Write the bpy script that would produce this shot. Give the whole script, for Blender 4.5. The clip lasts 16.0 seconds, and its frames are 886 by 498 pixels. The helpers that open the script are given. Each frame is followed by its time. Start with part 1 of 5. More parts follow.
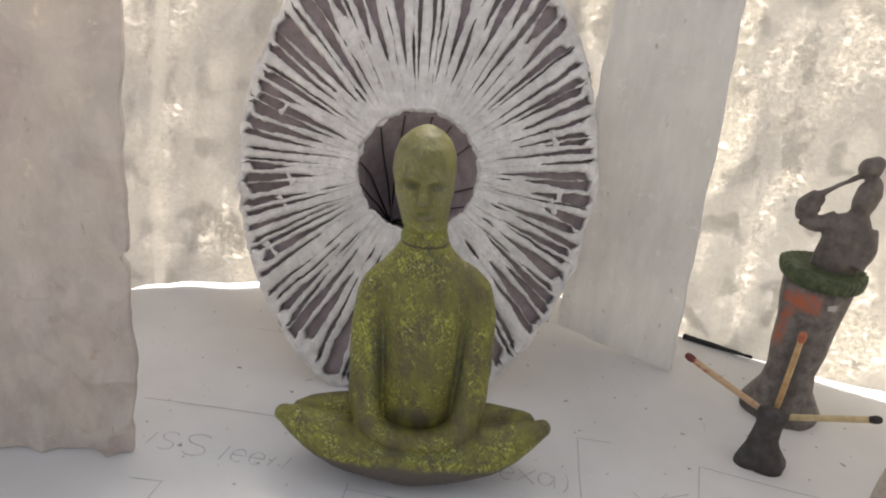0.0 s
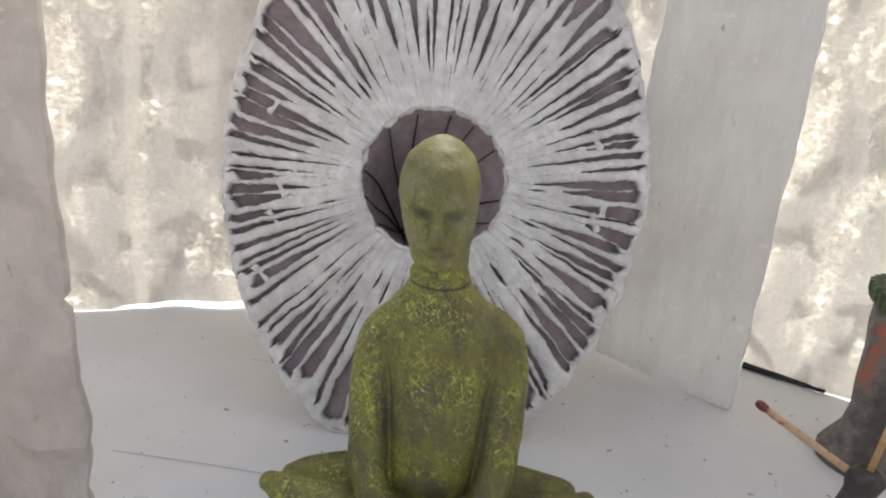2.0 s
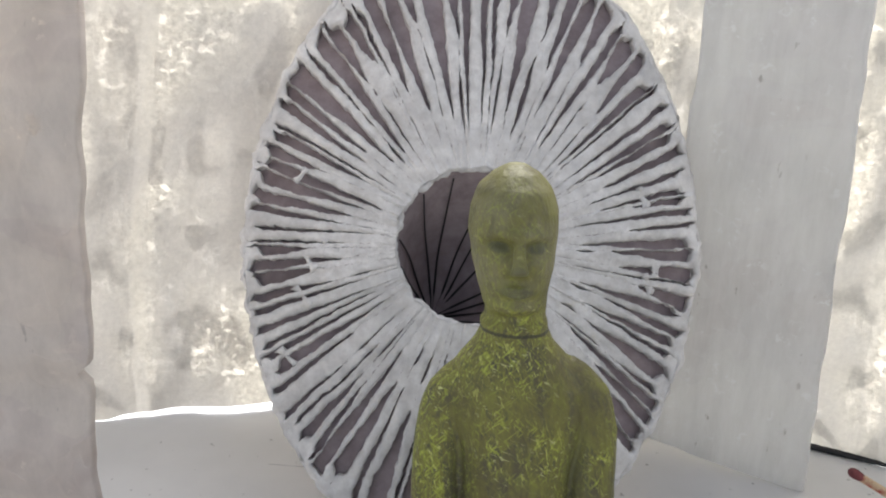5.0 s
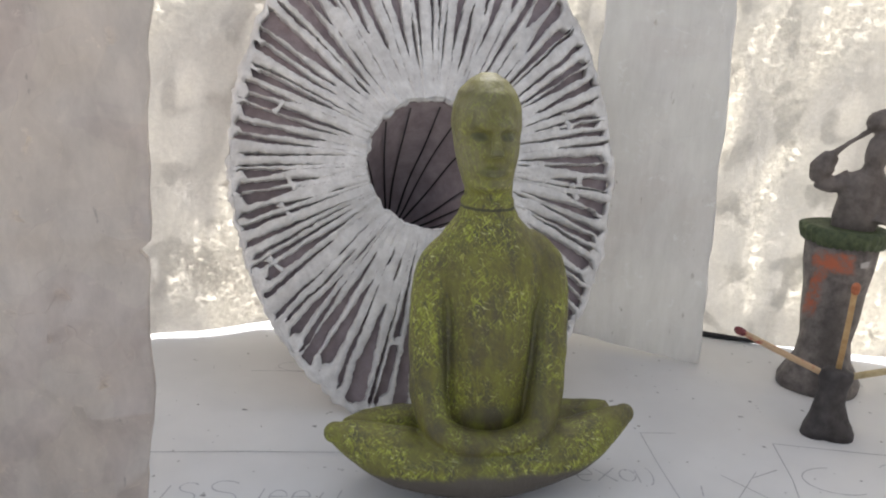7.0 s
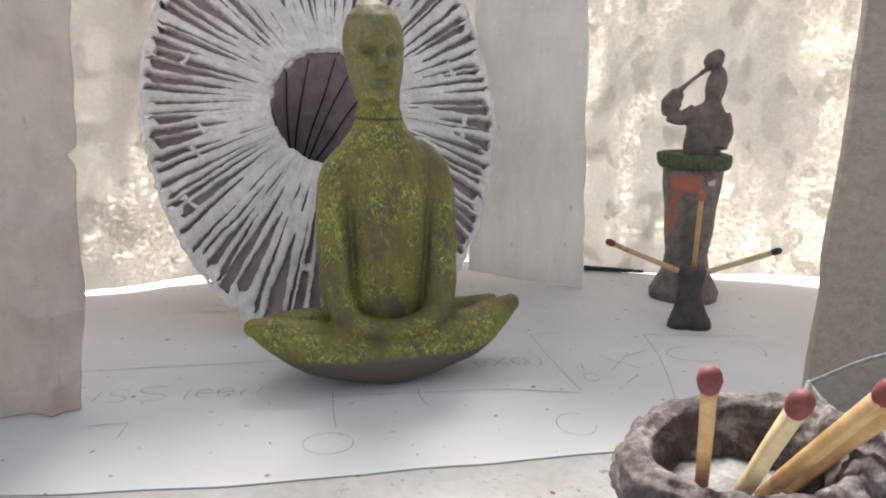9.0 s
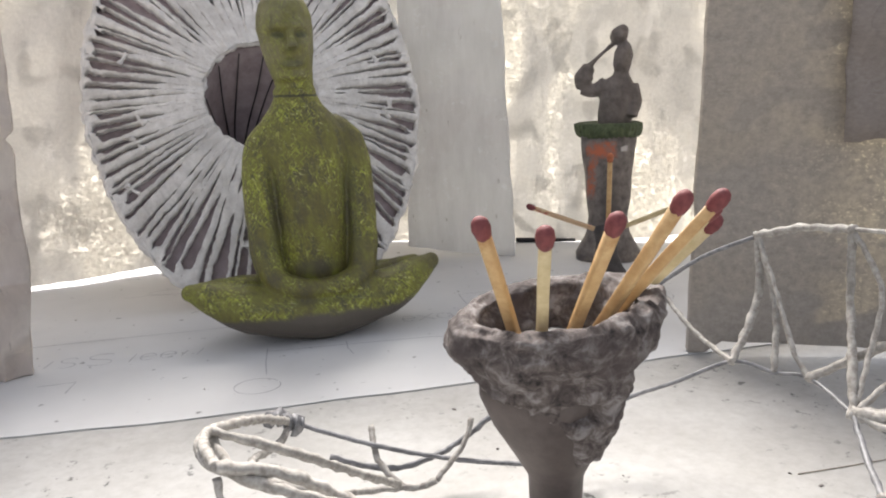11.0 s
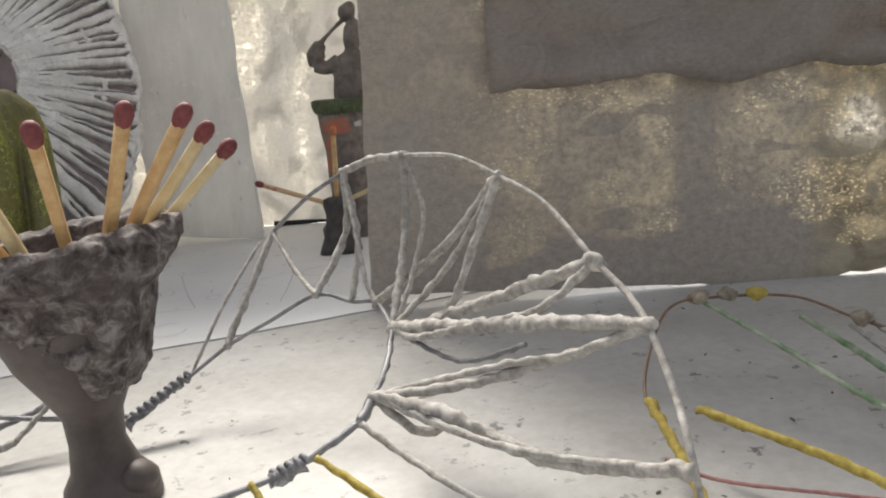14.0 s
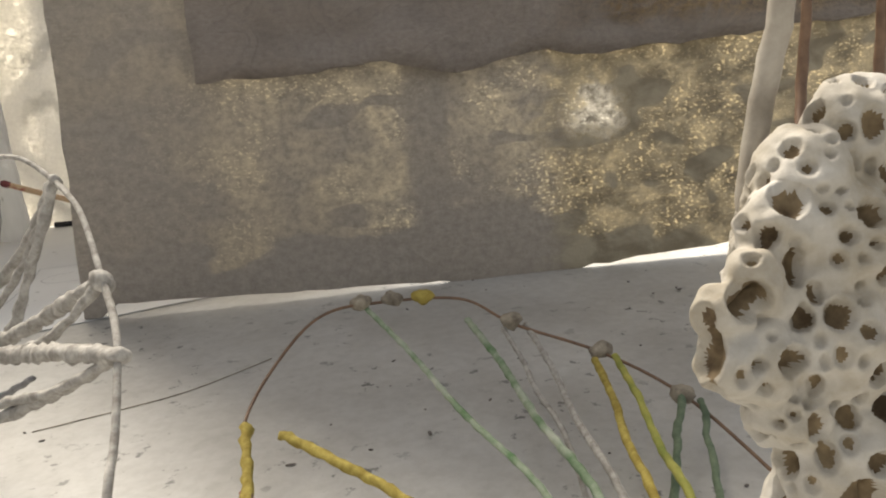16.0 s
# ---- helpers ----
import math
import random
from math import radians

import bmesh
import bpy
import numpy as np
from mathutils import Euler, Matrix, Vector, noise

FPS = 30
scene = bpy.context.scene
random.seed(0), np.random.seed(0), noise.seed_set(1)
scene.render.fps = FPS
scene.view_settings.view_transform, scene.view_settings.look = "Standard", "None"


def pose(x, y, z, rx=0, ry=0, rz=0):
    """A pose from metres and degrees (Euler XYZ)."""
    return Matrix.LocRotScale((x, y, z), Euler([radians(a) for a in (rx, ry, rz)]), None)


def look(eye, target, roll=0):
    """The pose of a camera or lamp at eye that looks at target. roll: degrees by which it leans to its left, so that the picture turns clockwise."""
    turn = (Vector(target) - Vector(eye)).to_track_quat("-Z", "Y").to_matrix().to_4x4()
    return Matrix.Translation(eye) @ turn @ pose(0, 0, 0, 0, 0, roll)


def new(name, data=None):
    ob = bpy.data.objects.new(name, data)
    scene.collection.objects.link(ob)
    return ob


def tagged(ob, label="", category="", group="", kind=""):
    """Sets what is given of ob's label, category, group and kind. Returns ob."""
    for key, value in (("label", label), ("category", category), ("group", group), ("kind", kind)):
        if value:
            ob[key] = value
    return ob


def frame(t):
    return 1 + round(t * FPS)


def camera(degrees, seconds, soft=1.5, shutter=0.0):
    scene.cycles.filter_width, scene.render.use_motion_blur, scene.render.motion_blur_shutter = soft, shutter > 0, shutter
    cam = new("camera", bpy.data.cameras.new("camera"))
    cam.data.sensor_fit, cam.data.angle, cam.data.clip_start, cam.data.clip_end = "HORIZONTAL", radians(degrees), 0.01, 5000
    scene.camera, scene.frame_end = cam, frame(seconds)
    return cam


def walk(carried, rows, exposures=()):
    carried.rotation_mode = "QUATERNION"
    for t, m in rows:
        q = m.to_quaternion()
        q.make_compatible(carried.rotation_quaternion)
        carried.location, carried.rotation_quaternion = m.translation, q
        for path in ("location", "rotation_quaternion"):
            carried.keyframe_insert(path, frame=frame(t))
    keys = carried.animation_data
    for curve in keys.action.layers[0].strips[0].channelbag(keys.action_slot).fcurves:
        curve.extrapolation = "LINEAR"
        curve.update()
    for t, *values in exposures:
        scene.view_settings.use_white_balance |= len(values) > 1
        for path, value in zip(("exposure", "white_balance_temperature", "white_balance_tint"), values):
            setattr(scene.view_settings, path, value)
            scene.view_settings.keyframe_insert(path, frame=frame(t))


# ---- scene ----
cam = camera(60.0, 16.0, soft=2.0)
PATH = [
    (0, (0.03610, 0.03300, 0.19390), (0.00810, 0.21300, 0.11120), 5.90),
    (0.5, (0.03690, 0.04470, 0.19250), (0.00510, 0.22370, 0.10910), 5.60),
    (1, (0.03710, 0.05750, 0.18660), (0.00410, 0.23510, 0.10080), 5.30),
    (1.5, (0.03390, 0.07370, 0.17970), (-0.00060, 0.24960, 0.09100), 4.80),
    (2, (0.02690, 0.08610, 0.18710), (-0.00590, 0.26260, 0.09900), 5.10),
    (2.5, (0.01960, 0.09250, 0.17790), (-0.01410, 0.27140, 0.09510), 5.40),
    (3, (0.00930, 0.09940, 0.17400), (-0.02810, 0.28680, 0.11510), 4.20),
    (3.2, (0.00760, 0.10370, 0.17430), (-0.03180, 0.29100, 0.11600), 3.10),
    (5.3, (0.00100, 0.08560, 0.15520), (-0.02480, 0.27640, 0.10120), 3.10),
    (5.5, (-0.00080, 0.08000, 0.15480), (-0.02370, 0.27120, 0.10100), 3.10),
    (6, (-0.01120, 0.06430, 0.15220), (-0.02600, 0.25600, 0.09730), 3.00),
    (6.5, (-0.01780, 0.04960, 0.14800), (-0.02580, 0.24050, 0.08870), 3.10),
    (7, (-0.01860, 0.03960, 0.14230), (-0.01830, 0.23150, 0.08590), 3.00),
    (7.5, (-0.02270, 0.02400, 0.13070), (-0.01660, 0.21670, 0.07750), 3.10),
    (8, (-0.01580, 0.00380, 0.12040), (-0.00640, 0.19610, 0.06630), 2.50),
    (8.5, (-0.01500, 0.00150, 0.11350), (0.00130, 0.19370, 0.06090), 1.80),
    (9, (-0.01390, -0.00310, 0.11050), (0.00870, 0.18990, 0.06300), 1.20),
    (9.2, (-0.01390, -0.00460, 0.10870), (0.01210, 0.18830, 0.06270), 0.90),
    (11.3, (0.01320, -0.03980, 0.09380), (0.03980, 0.15390, 0.05140), -2.50),
    (11.5, (0.01630, -0.04250, 0.09210), (0.04470, 0.15120, 0.05130), -2.60),
    (12, (0.02160, -0.04820, 0.08780), (0.05590, 0.14460, 0.04730), -3.20),
    (12.5, (0.03400, -0.05190, 0.08260), (0.07370, 0.13940, 0.04000), -4.00),
    (13, (0.04620, -0.05140, 0.07820), (0.09330, 0.13810, 0.03480), -4.10),
    (13.5, (0.05890, -0.05240, 0.07630), (0.11170, 0.13530, 0.03190), -3.70),
    (14, (0.07290, -0.05370, 0.07750), (0.13000, 0.13300, 0.03410), -3.80),
    (14.5, (0.08440, -0.05810, 0.07730), (0.14530, 0.12730, 0.03340), -3.90),
    (15, (0.09940, -0.05800, 0.07740), (0.16430, 0.12570, 0.03250), -3.80),
    (15.5, (0.12010, -0.05850, 0.07640), (0.19090, 0.12260, 0.02990), -3.40),
    (16, (0.13610, -0.06140, 0.07400), (0.21380, 0.11650, 0.02610), -3.90),
]
# seconds, stops, kelvin, tint: the phone darkens and warms its picture towards the end
EXPOSURES = [(0.0, 0.78, 6850.0, 13.0), (3.0, 0.92, 6350.0, 11.0), (5.5, 0.9, 6300.0, 10.5), (9.0, 0.83, 6550.0, 13.0), (11.5, 0.78, 6550.0, 12.0), (13.0, 0.58, 6650.0, 11.0), (14.5, 0.48, 6800.0, 10.0), (15.0, 0.57, 6900.0, 10.0), (15.5, 0.57, 7000.0, 10.0), (16.0, 0.49, 7300.0, 9.5)]
walk(cam, [(t, look(eye, target, roll)) for t, eye, target, roll in PATH], exposures=EXPOSURES)

# ---- light: overcast sky, sun low behind the thin walls ----
SUN_EL, SUN_AZ = 52.0, 0.0  # degrees above the horizon; from straight behind (+y) towards +x
world = bpy.data.worlds.new("sky")
scene.world = world
world.use_nodes = True
wn = world.node_tree.nodes
sky = wn.new("ShaderNodeTexSky")
sky.sky_type, sky.sun_disc = "NISHITA", False
sky.sun_elevation, sky.sun_rotation = radians(SUN_EL), radians(SUN_AZ)
sky.air_density, sky.dust_density = 1.0, 3.0
wn["Background"].inputs["Strength"].default_value = 0.13
haze = wn.new("ShaderNodeHueSaturation")  # thin cloud takes most of the blue out of the sky
haze.inputs["Saturation"].default_value = 0.3
world.node_tree.links.new(sky.outputs[0], haze.inputs["Color"])
world.node_tree.links.new(haze.outputs[0], wn["Background"].inputs["Color"])
sun_data = bpy.data.lights.new("sun", "SUN")
sun_data.energy, sun_data.angle, sun_data.color = 5.2, radians(25.0), (1.0, 0.96, 0.9)
sun = new("sun", sun_data)
sun_dir = Vector((math.sin(radians(SUN_AZ)) * math.cos(radians(SUN_EL)), math.cos(radians(SUN_AZ)) * math.cos(radians(SUN_EL)), math.sin(radians(SUN_EL))))
sun.matrix_world = look(sun_dir * 3, (0, 0, 0))

# ---- materials ----
CM = 0.01


def nodes(name):
    m = bpy.data.materials.new(name)
    m.use_nodes = True
    nt = m.node_tree
    return m, nt, nt.nodes["Principled BSDF"]


def tex(nt, kind, scale, detail=4.0, rough=0.55, coords=None, **kw):
    """A noise, Voronoi or wave texture; scale counts features per centimetre."""
    n = nt.nodes.new({"noise": "ShaderNodeTexNoise", "voronoi": "ShaderNodeTexVoronoi", "wave": "ShaderNodeTexWave"}[kind])
    if coords is None:
        coords = nt.nodes.new("ShaderNodeTexCoord").outputs["Object"]
    nt.links.new(coords, n.inputs["Vector"])
    n.inputs["Scale"].default_value = scale * 100
    if kind != "voronoi":
        n.inputs["Detail"].default_value = detail
    if kind == "noise":
        n.inputs["Roughness"].default_value = rough
    for k, v in kw.items():
        n.inputs[k].default_value = v
    return n


def stretched(nt, sx, sy, sz, turn=0.0):
    """Object coordinates, turned and then stretched."""
    out = nt.nodes.new("ShaderNodeTexCoord").outputs["Object"]
    for scale, angle in (((1, 1, 1), turn), ((sx, sy, sz), 0.0)):
        mp = nt.nodes.new("ShaderNodeMapping")
        nt.links.new(out, mp.inputs["Vector"])
        mp.inputs["Scale"].default_value = scale
        mp.inputs["Rotation"].default_value = (0, radians(angle), radians(angle * 0.3))
        out = mp.outputs["Vector"]
    return out


def ramp(nt, fac, stops):
    r = nt.nodes.new("ShaderNodeValToRGB")
    el = r.color_ramp.elements
    while len(el) < len(stops):
        el.new(0.5)
    for e, (pos, col) in zip(el, stops):
        e.position = pos
        e.color = (*col, 1) if len(col) == 3 else (col[0],) * 3 + (1,)
    nt.links.new(fac, r.inputs["Fac"])
    return r.outputs["Color"]


def mixc(nt, fac, a, b, mode="MIX"):
    n = nt.nodes.new("ShaderNodeMix")
    n.data_type, n.blend_type = "RGBA", mode
    for sock, v in ((n.inputs[0], fac), (n.inputs[6], a), (n.inputs[7], b)):
        if isinstance(v, bpy.types.NodeSocket):
            nt.links.new(v, sock)
        else:
            sock.default_value = (*v, 1) if isinstance(v, tuple) else v
    return n.outputs[2]


def bump(nt, bsdf, height, strength, dist):
    b = nt.nodes.new("ShaderNodeBump")
    b.inputs["Strength"].default_value, b.inputs["Distance"].default_value = strength, dist * CM
    nt.links.new(height, b.inputs["Height"])
    nt.links.new(b.outputs[0], bsdf.inputs["Normal"])
    return b.outputs[0]


def plain(name, dark, light, scale=3.0, rough=0.7, bump_s=0.5, bump_d=0.03, stops=(0.35, 0.65)):
    m, nt, b = nodes(name)
    n = tex(nt, "noise", scale, 8.0, 0.65)
    n2 = tex(nt, "noise", scale * 0.2, 4.0)
    c = ramp(nt, n.outputs["Fac"], [(stops[0], dark), (stops[1], light)])
    c = mixc(nt, ramp(nt, n2.outputs["Fac"], [(0.35, (0.0,)), (0.7, (0.45,))]), c, tuple(0.6 * v for v in dark))
    nt.links.new(c, b.inputs["Base Color"])
    b.inputs["Roughness"].default_value = rough
    bump(nt, b, n.outputs["Fac"], bump_s, bump_d)
    return m


def planar(nt, along, squash=1.0):
    """Coordinates in the plane of an upright sheet: the way along it, and the height, the same through its thickness."""
    pos = nt.nodes.new("ShaderNodeTexCoord").outputs["Object"]
    dot = nt.nodes.new("ShaderNodeVectorMath")
    dot.operation = "DOT_PRODUCT"
    nt.links.new(pos, dot.inputs[0])
    dot.inputs[1].default_value = (along[0], along[1], 0)
    sep = nt.nodes.new("ShaderNodeSeparateXYZ")
    nt.links.new(pos, sep.inputs[0])
    com = nt.nodes.new("ShaderNodeCombineXYZ")
    mul = nt.nodes.new("ShaderNodeMath")
    mul.operation = "MULTIPLY"
    mul.inputs[1].default_value = squash
    nt.links.new(sep.outputs["Z"], mul.inputs[0])
    nt.links.new(dot.outputs["Value"], com.inputs["X"])
    nt.links.new(mul.outputs[0], com.inputs["Z"])
    return com.outputs[0]


def warped(nt, amount, scale, squash=1.0):
    """Object coordinates pushed about by noise; amount in centimetres."""
    base = stretched(nt, 1.0, 1.0, squash)
    n = tex(nt, "noise", scale, 5.0, 0.6)
    sub = nt.nodes.new("ShaderNodeVectorMath")
    sub.operation = "SUBTRACT"
    nt.links.new(n.outputs["Color"], sub.inputs[0])
    sub.inputs[1].default_value = (0.5, 0.5, 0.5)
    mul = nt.nodes.new("ShaderNodeVectorMath")
    mul.operation = "SCALE"
    mul.inputs["Scale"].default_value = amount * CM
    nt.links.new(sub.outputs[0], mul.inputs[0])
    add = nt.nodes.new("ShaderNodeVectorMath")
    nt.links.new(base, add.inputs[0])
    nt.links.new(mul.outputs[0], add.inputs[1])
    return add.outputs[0]


def mth(nt, op, a, b=0.0, c=0.0):
    n = nt.nodes.new("ShaderNodeMath")
    n.operation = op
    for sock, v in zip(n.inputs, (a, b, c)):
        if isinstance(v, bpy.types.NodeSocket):
            nt.links.new(v, sock)
        else:
            sock.default_value = v
    return n.outputs[0]


def rise(nt, value, a, b):
    """0 below a, 1 above b, smooth between."""
    n = nt.nodes.new("ShaderNodeMapRange")
    n.interpolation_type = "SMOOTHSTEP"
    n.inputs["From Min"].default_value, n.inputs["From Max"].default_value = a, b
    nt.links.new(value, n.inputs["Value"])
    return n.outputs[0]


def band(nt, fac, lo, hi, x0, x1):
    """A plain ramp of greys: lo at x0, hi at x1."""
    return ramp(nt, fac, [(x0, (lo,)), (x1, (hi,))])


def lit_through(nt, b, fac, tint, normal=None):
    """Mixes the face with light that comes through the sheet."""
    tr = nt.nodes.new("ShaderNodeBsdfTranslucent")
    if isinstance(tint, tuple):
        tr.inputs["Color"].default_value = (*tint, 1)
    else:
        nt.links.new(tint, tr.inputs["Color"])
    if normal is not None:
        nt.links.new(normal, tr.inputs["Normal"])
    mix = nt.nodes.new("ShaderNodeMixShader")
    nt.links.new(fac, mix.inputs[0])
    nt.links.new(b.outputs[0], mix.inputs[1])
    nt.links.new(tr.outputs[0], mix.inputs[2])
    nt.links.new(mix.outputs[0], nt.nodes["Material Output"].inputs["Surface"])


def parchment_material(name, body, glow, base, along, grainy=1.0, join=None):
    """Backlit crinkled sheet of pulp: smooth thicker patches with clear edges, grainy thin areas, fine bright creases."""
    m, nt, b = nodes(name)
    flat = planar(nt, along)
    tall = planar(nt, along, 0.45)
    zone = tex(nt, "noise", 0.11, 2.0, coords=flat)
    fac = band(nt, zone.outputs["Fac"], base * 0.86, base * 1.12, 0.36, 0.64)
    area = tex(nt, "noise", 0.33, 2.5, 0.5, coords=tall, Distortion=0.5)
    thin_area = band(nt, area.outputs["Fac"], 0.0, 1.0, 0.47, 0.56)
    fac = mixc(nt, 1.0, fac, ramp(nt, area.outputs["Fac"], [(0.40, (0.8,)), (0.408, (0.93,)), (0.5, (0.95,)), (0.507, (1.1,)), (0.56, (1.06,)), (0.567, (1.2,))]), "MULTIPLY")
    spot = tex(nt, "noise", 0.62, 1.5, 0.4, coords=planar(nt, along, 0.7), Distortion=0.35)
    fac = mixc(nt, 1.0, fac, ramp(nt, spot.outputs["Fac"], [(0.40, (0.72,)), (0.41, (0.8,)), (0.418, (1.0,))]), "MULTIPLY")
    fine = tex(nt, "noise", 4.5, 6.0, 0.7, coords=flat)
    grain = band(nt, fine.outputs["Fac"], 1.0 - 0.26 * grainy, 1.0 + 0.22 * grainy, 0.38, 0.6)
    fac = mixc(nt, 1.0, fac, mixc(nt, thin_area, (1.0, 1.0, 1.0), grain), "MULTIPLY")
    vein = tex(nt, "noise", 0.9, 3.0, 0.5, coords=flat, Distortion=1.4)
    lines = ramp(nt, vein.outputs["Fac"], [(0.489, (0.0,)), (0.498, (0.3,)), (0.507, (0.0,))])
    gate = tex(nt, "noise", 0.4, 2.0, coords=flat)
    fac = mixc(nt, 1.0, fac, mixc(nt, 1.0, lines, band(nt, gate.outputs["Fac"], 0.0, 1.0, 0.46, 0.56), "MULTIPLY"), "ADD")
    chip = tex(nt, "noise", 2.3, 3.0, 0.6, coords=planar(nt, along, 1.3), Distortion=0.6)
    flakes = mixc(nt, 1.0, ramp(nt, chip.outputs["Fac"], [(0.565, (0.0,)), (0.61, (0.26 * grainy,))]), thin_area, "MULTIPLY")
    fac = mixc(nt, 1.0, fac, flakes, "ADD")
    if join is not None:  # a smooth pale upright join, a little bent, with a soft line across higher up
        sep = nt.nodes.new("ShaderNodeSeparateXYZ")
        nt.links.new(flat, sep.inputs[0])
        bend = mth(nt, "MULTIPLY_ADD", mth(nt, "MULTIPLY", sep.outputs["Z"], sep.outputs["Z"]), 0.45, join)
        off = mth(nt, "ABSOLUTE", mth(nt, "SUBTRACT", mth(nt, "MULTIPLY_ADD", gate.outputs["Fac"], 0.006, sep.outputs["X"]), mth(nt, "ADD", bend, 0.003)))
        fac = mixc(nt, mth(nt, "MULTIPLY", rise(nt, off, 0.0032, 0.0022), 0.8), fac, (base * 1.14,) * 3)
        fac = mixc(nt, mth(nt, "MULTIPLY", rise(nt, mth(nt, "ABSOLUTE", mth(nt, "SUBTRACT", off, 0.0032)), 0.0006, 0.0), 0.5), fac, (base * 0.8,) * 3)
        level = mth(nt, "ABSOLUTE", mth(nt, "SUBTRACT", mth(nt, "MULTIPLY_ADD", area.outputs["Fac"], 0.006, sep.outputs["Z"]), 0.1325))
        fac = mixc(nt, mth(nt, "MULTIPLY", rise(nt, level, 0.0012, 0.0), 0.45), fac, (base * 0.75,) * 3)
    face = mixc(nt, band(nt, fine.outputs["Fac"], 0.0, 1.0, 0.35, 0.7), tuple(v * 0.78 for v in body), body)
    nt.links.new(face, b.inputs["Base Color"])
    b.inputs["Roughness"].default_value = 0.35
    crumple = tex(nt, "noise", 1.5, 5.0, 0.6, coords=planar(nt, along, 0.6), Distortion=0.6)
    normal = bump(nt, b, mixc(nt, 0.3, crumple.outputs["Fac"], fine.outputs["Fac"]), 0.7, 0.1)
    tint = mixc(nt, band(nt, area.outputs["Fac"], 0.0, 1.0, 0.42, 0.6), tuple(v * k for v, k in zip(glow, (0.95, 0.96, 1.0))), glow)
    lit_through(nt, b, fac, tint, normal)
    return m


def sheet_material(name, body, glow, low, high, patch, fibre, gloss=0.5, streak=1.0, along=(1.0, 0.0)):
    """A thin plaster or parchment sheet: body colour on its face, glow is the tint of the light that comes through, from low to high."""
    m, nt, b = nodes(name)
    flat = planar(nt, along)
    big = tex(nt, "noise", patch, 5.0, 0.6, coords=flat, Distortion=0.6)
    fine = tex(nt, "noise", fibre, 8.0, 0.7, coords=planar(nt, along, streak))
    crackle = tex(nt, "voronoi", patch * 5.0, coords=flat, Randomness=1.0)
    n1 = tex(nt, "noise", patch * 1.2, 2.5, 0.45, coords=flat, Distortion=0.5)
    n2 = tex(nt, "noise", patch * 3.2, 2.5, 0.45, coords=planar(nt, along, 0.75), Distortion=0.4)
    mid, span = (low + high) / 2, high - low
    # layers of pulp with clear edges, a thin bright line where one layer ends
    lay1 = ramp(nt, n1.outputs["Fac"], [(0.43, (low,)), (0.437, (high,)), (0.45, (mid,)), (0.55, (mid,)), (0.557, (high + span * 0.4,)), (0.575, (high,))])
    lay2 = ramp(nt, n2.outputs["Fac"], [(0.4, (low,)), (0.407, (mid,)), (0.55, (mid + span * 0.1,)), (0.558, (high + span * 0.6,)), (0.59, (high,))])
    thick = mixc(nt, 0.5, lay1, lay2)
    speck = ramp(nt, fine.outputs["Fac"], [(0.38, (0.88,)), (0.6, (1.0,))])
    fac = mixc(nt, 1.0, thick, speck, "MULTIPLY")
    thin = tex(nt, "noise", fibre * 1.6, 5.0, 0.65, coords=flat, Distortion=0.5)
    spots = mixc(nt, 1.0, ramp(nt, thin.outputs["Fac"], [(0.57, (0.0,)), (0.63, (0.7,))]), ramp(nt, crackle.outputs["Distance"], [(0.1, (1.0,)), (0.55, (0.0,))]), "MULTIPLY")
    fac = mixc(nt, 1.0, fac, spots, "ADD")
    face = mixc(nt, ramp(nt, fine.outputs["Fac"], [(0.35, (0.0,)), (0.7, (1.0,))]), tuple(v * 0.72 for v in body), body)
    soil = tex(nt, "noise", patch * 1.5, 3.0, 0.5, coords=flat, Distortion=0.5)
    face = mixc(nt, 1.0, face, ramp(nt, soil.outputs["Fac"], [(0.38, (0.85, 0.8, 0.78)), (0.40, (0.93, 0.9, 0.88)), (0.478, (0.93, 0.9, 0.88)), (0.486, (1.0, 0.98, 0.94)), (0.64, (1, 0.98, 0.94))]), "MULTIPLY")
    nt.links.new(face, b.inputs["Base Color"])
    b.inputs["Roughness"].default_value = gloss
    normal = bump(nt, b, mixc(nt, 0.5, fine.outputs["Fac"], lay2), 0.8, 0.09)
    tr = nt.nodes.new("ShaderNodeBsdfTranslucent")
    nt.links.new(mixc(nt, ramp(nt, big.outputs["Fac"], [(0.4, (0.0,)), (0.65, (1.0,))]), tuple(v * 0.93 for v in glow), glow), tr.inputs["Color"])
    nt.links.new(normal, tr.inputs["Normal"])
    mix = nt.nodes.new("ShaderNodeMixShader")
    nt.links.new(fac, mix.inputs[0])
    nt.links.new(b.outputs[0], mix.inputs[1])
    nt.links.new(tr.outputs[0], mix.inputs[2])
    nt.links.new(mix.outputs[0], nt.nodes["Material Output"].inputs["Surface"])
    return m


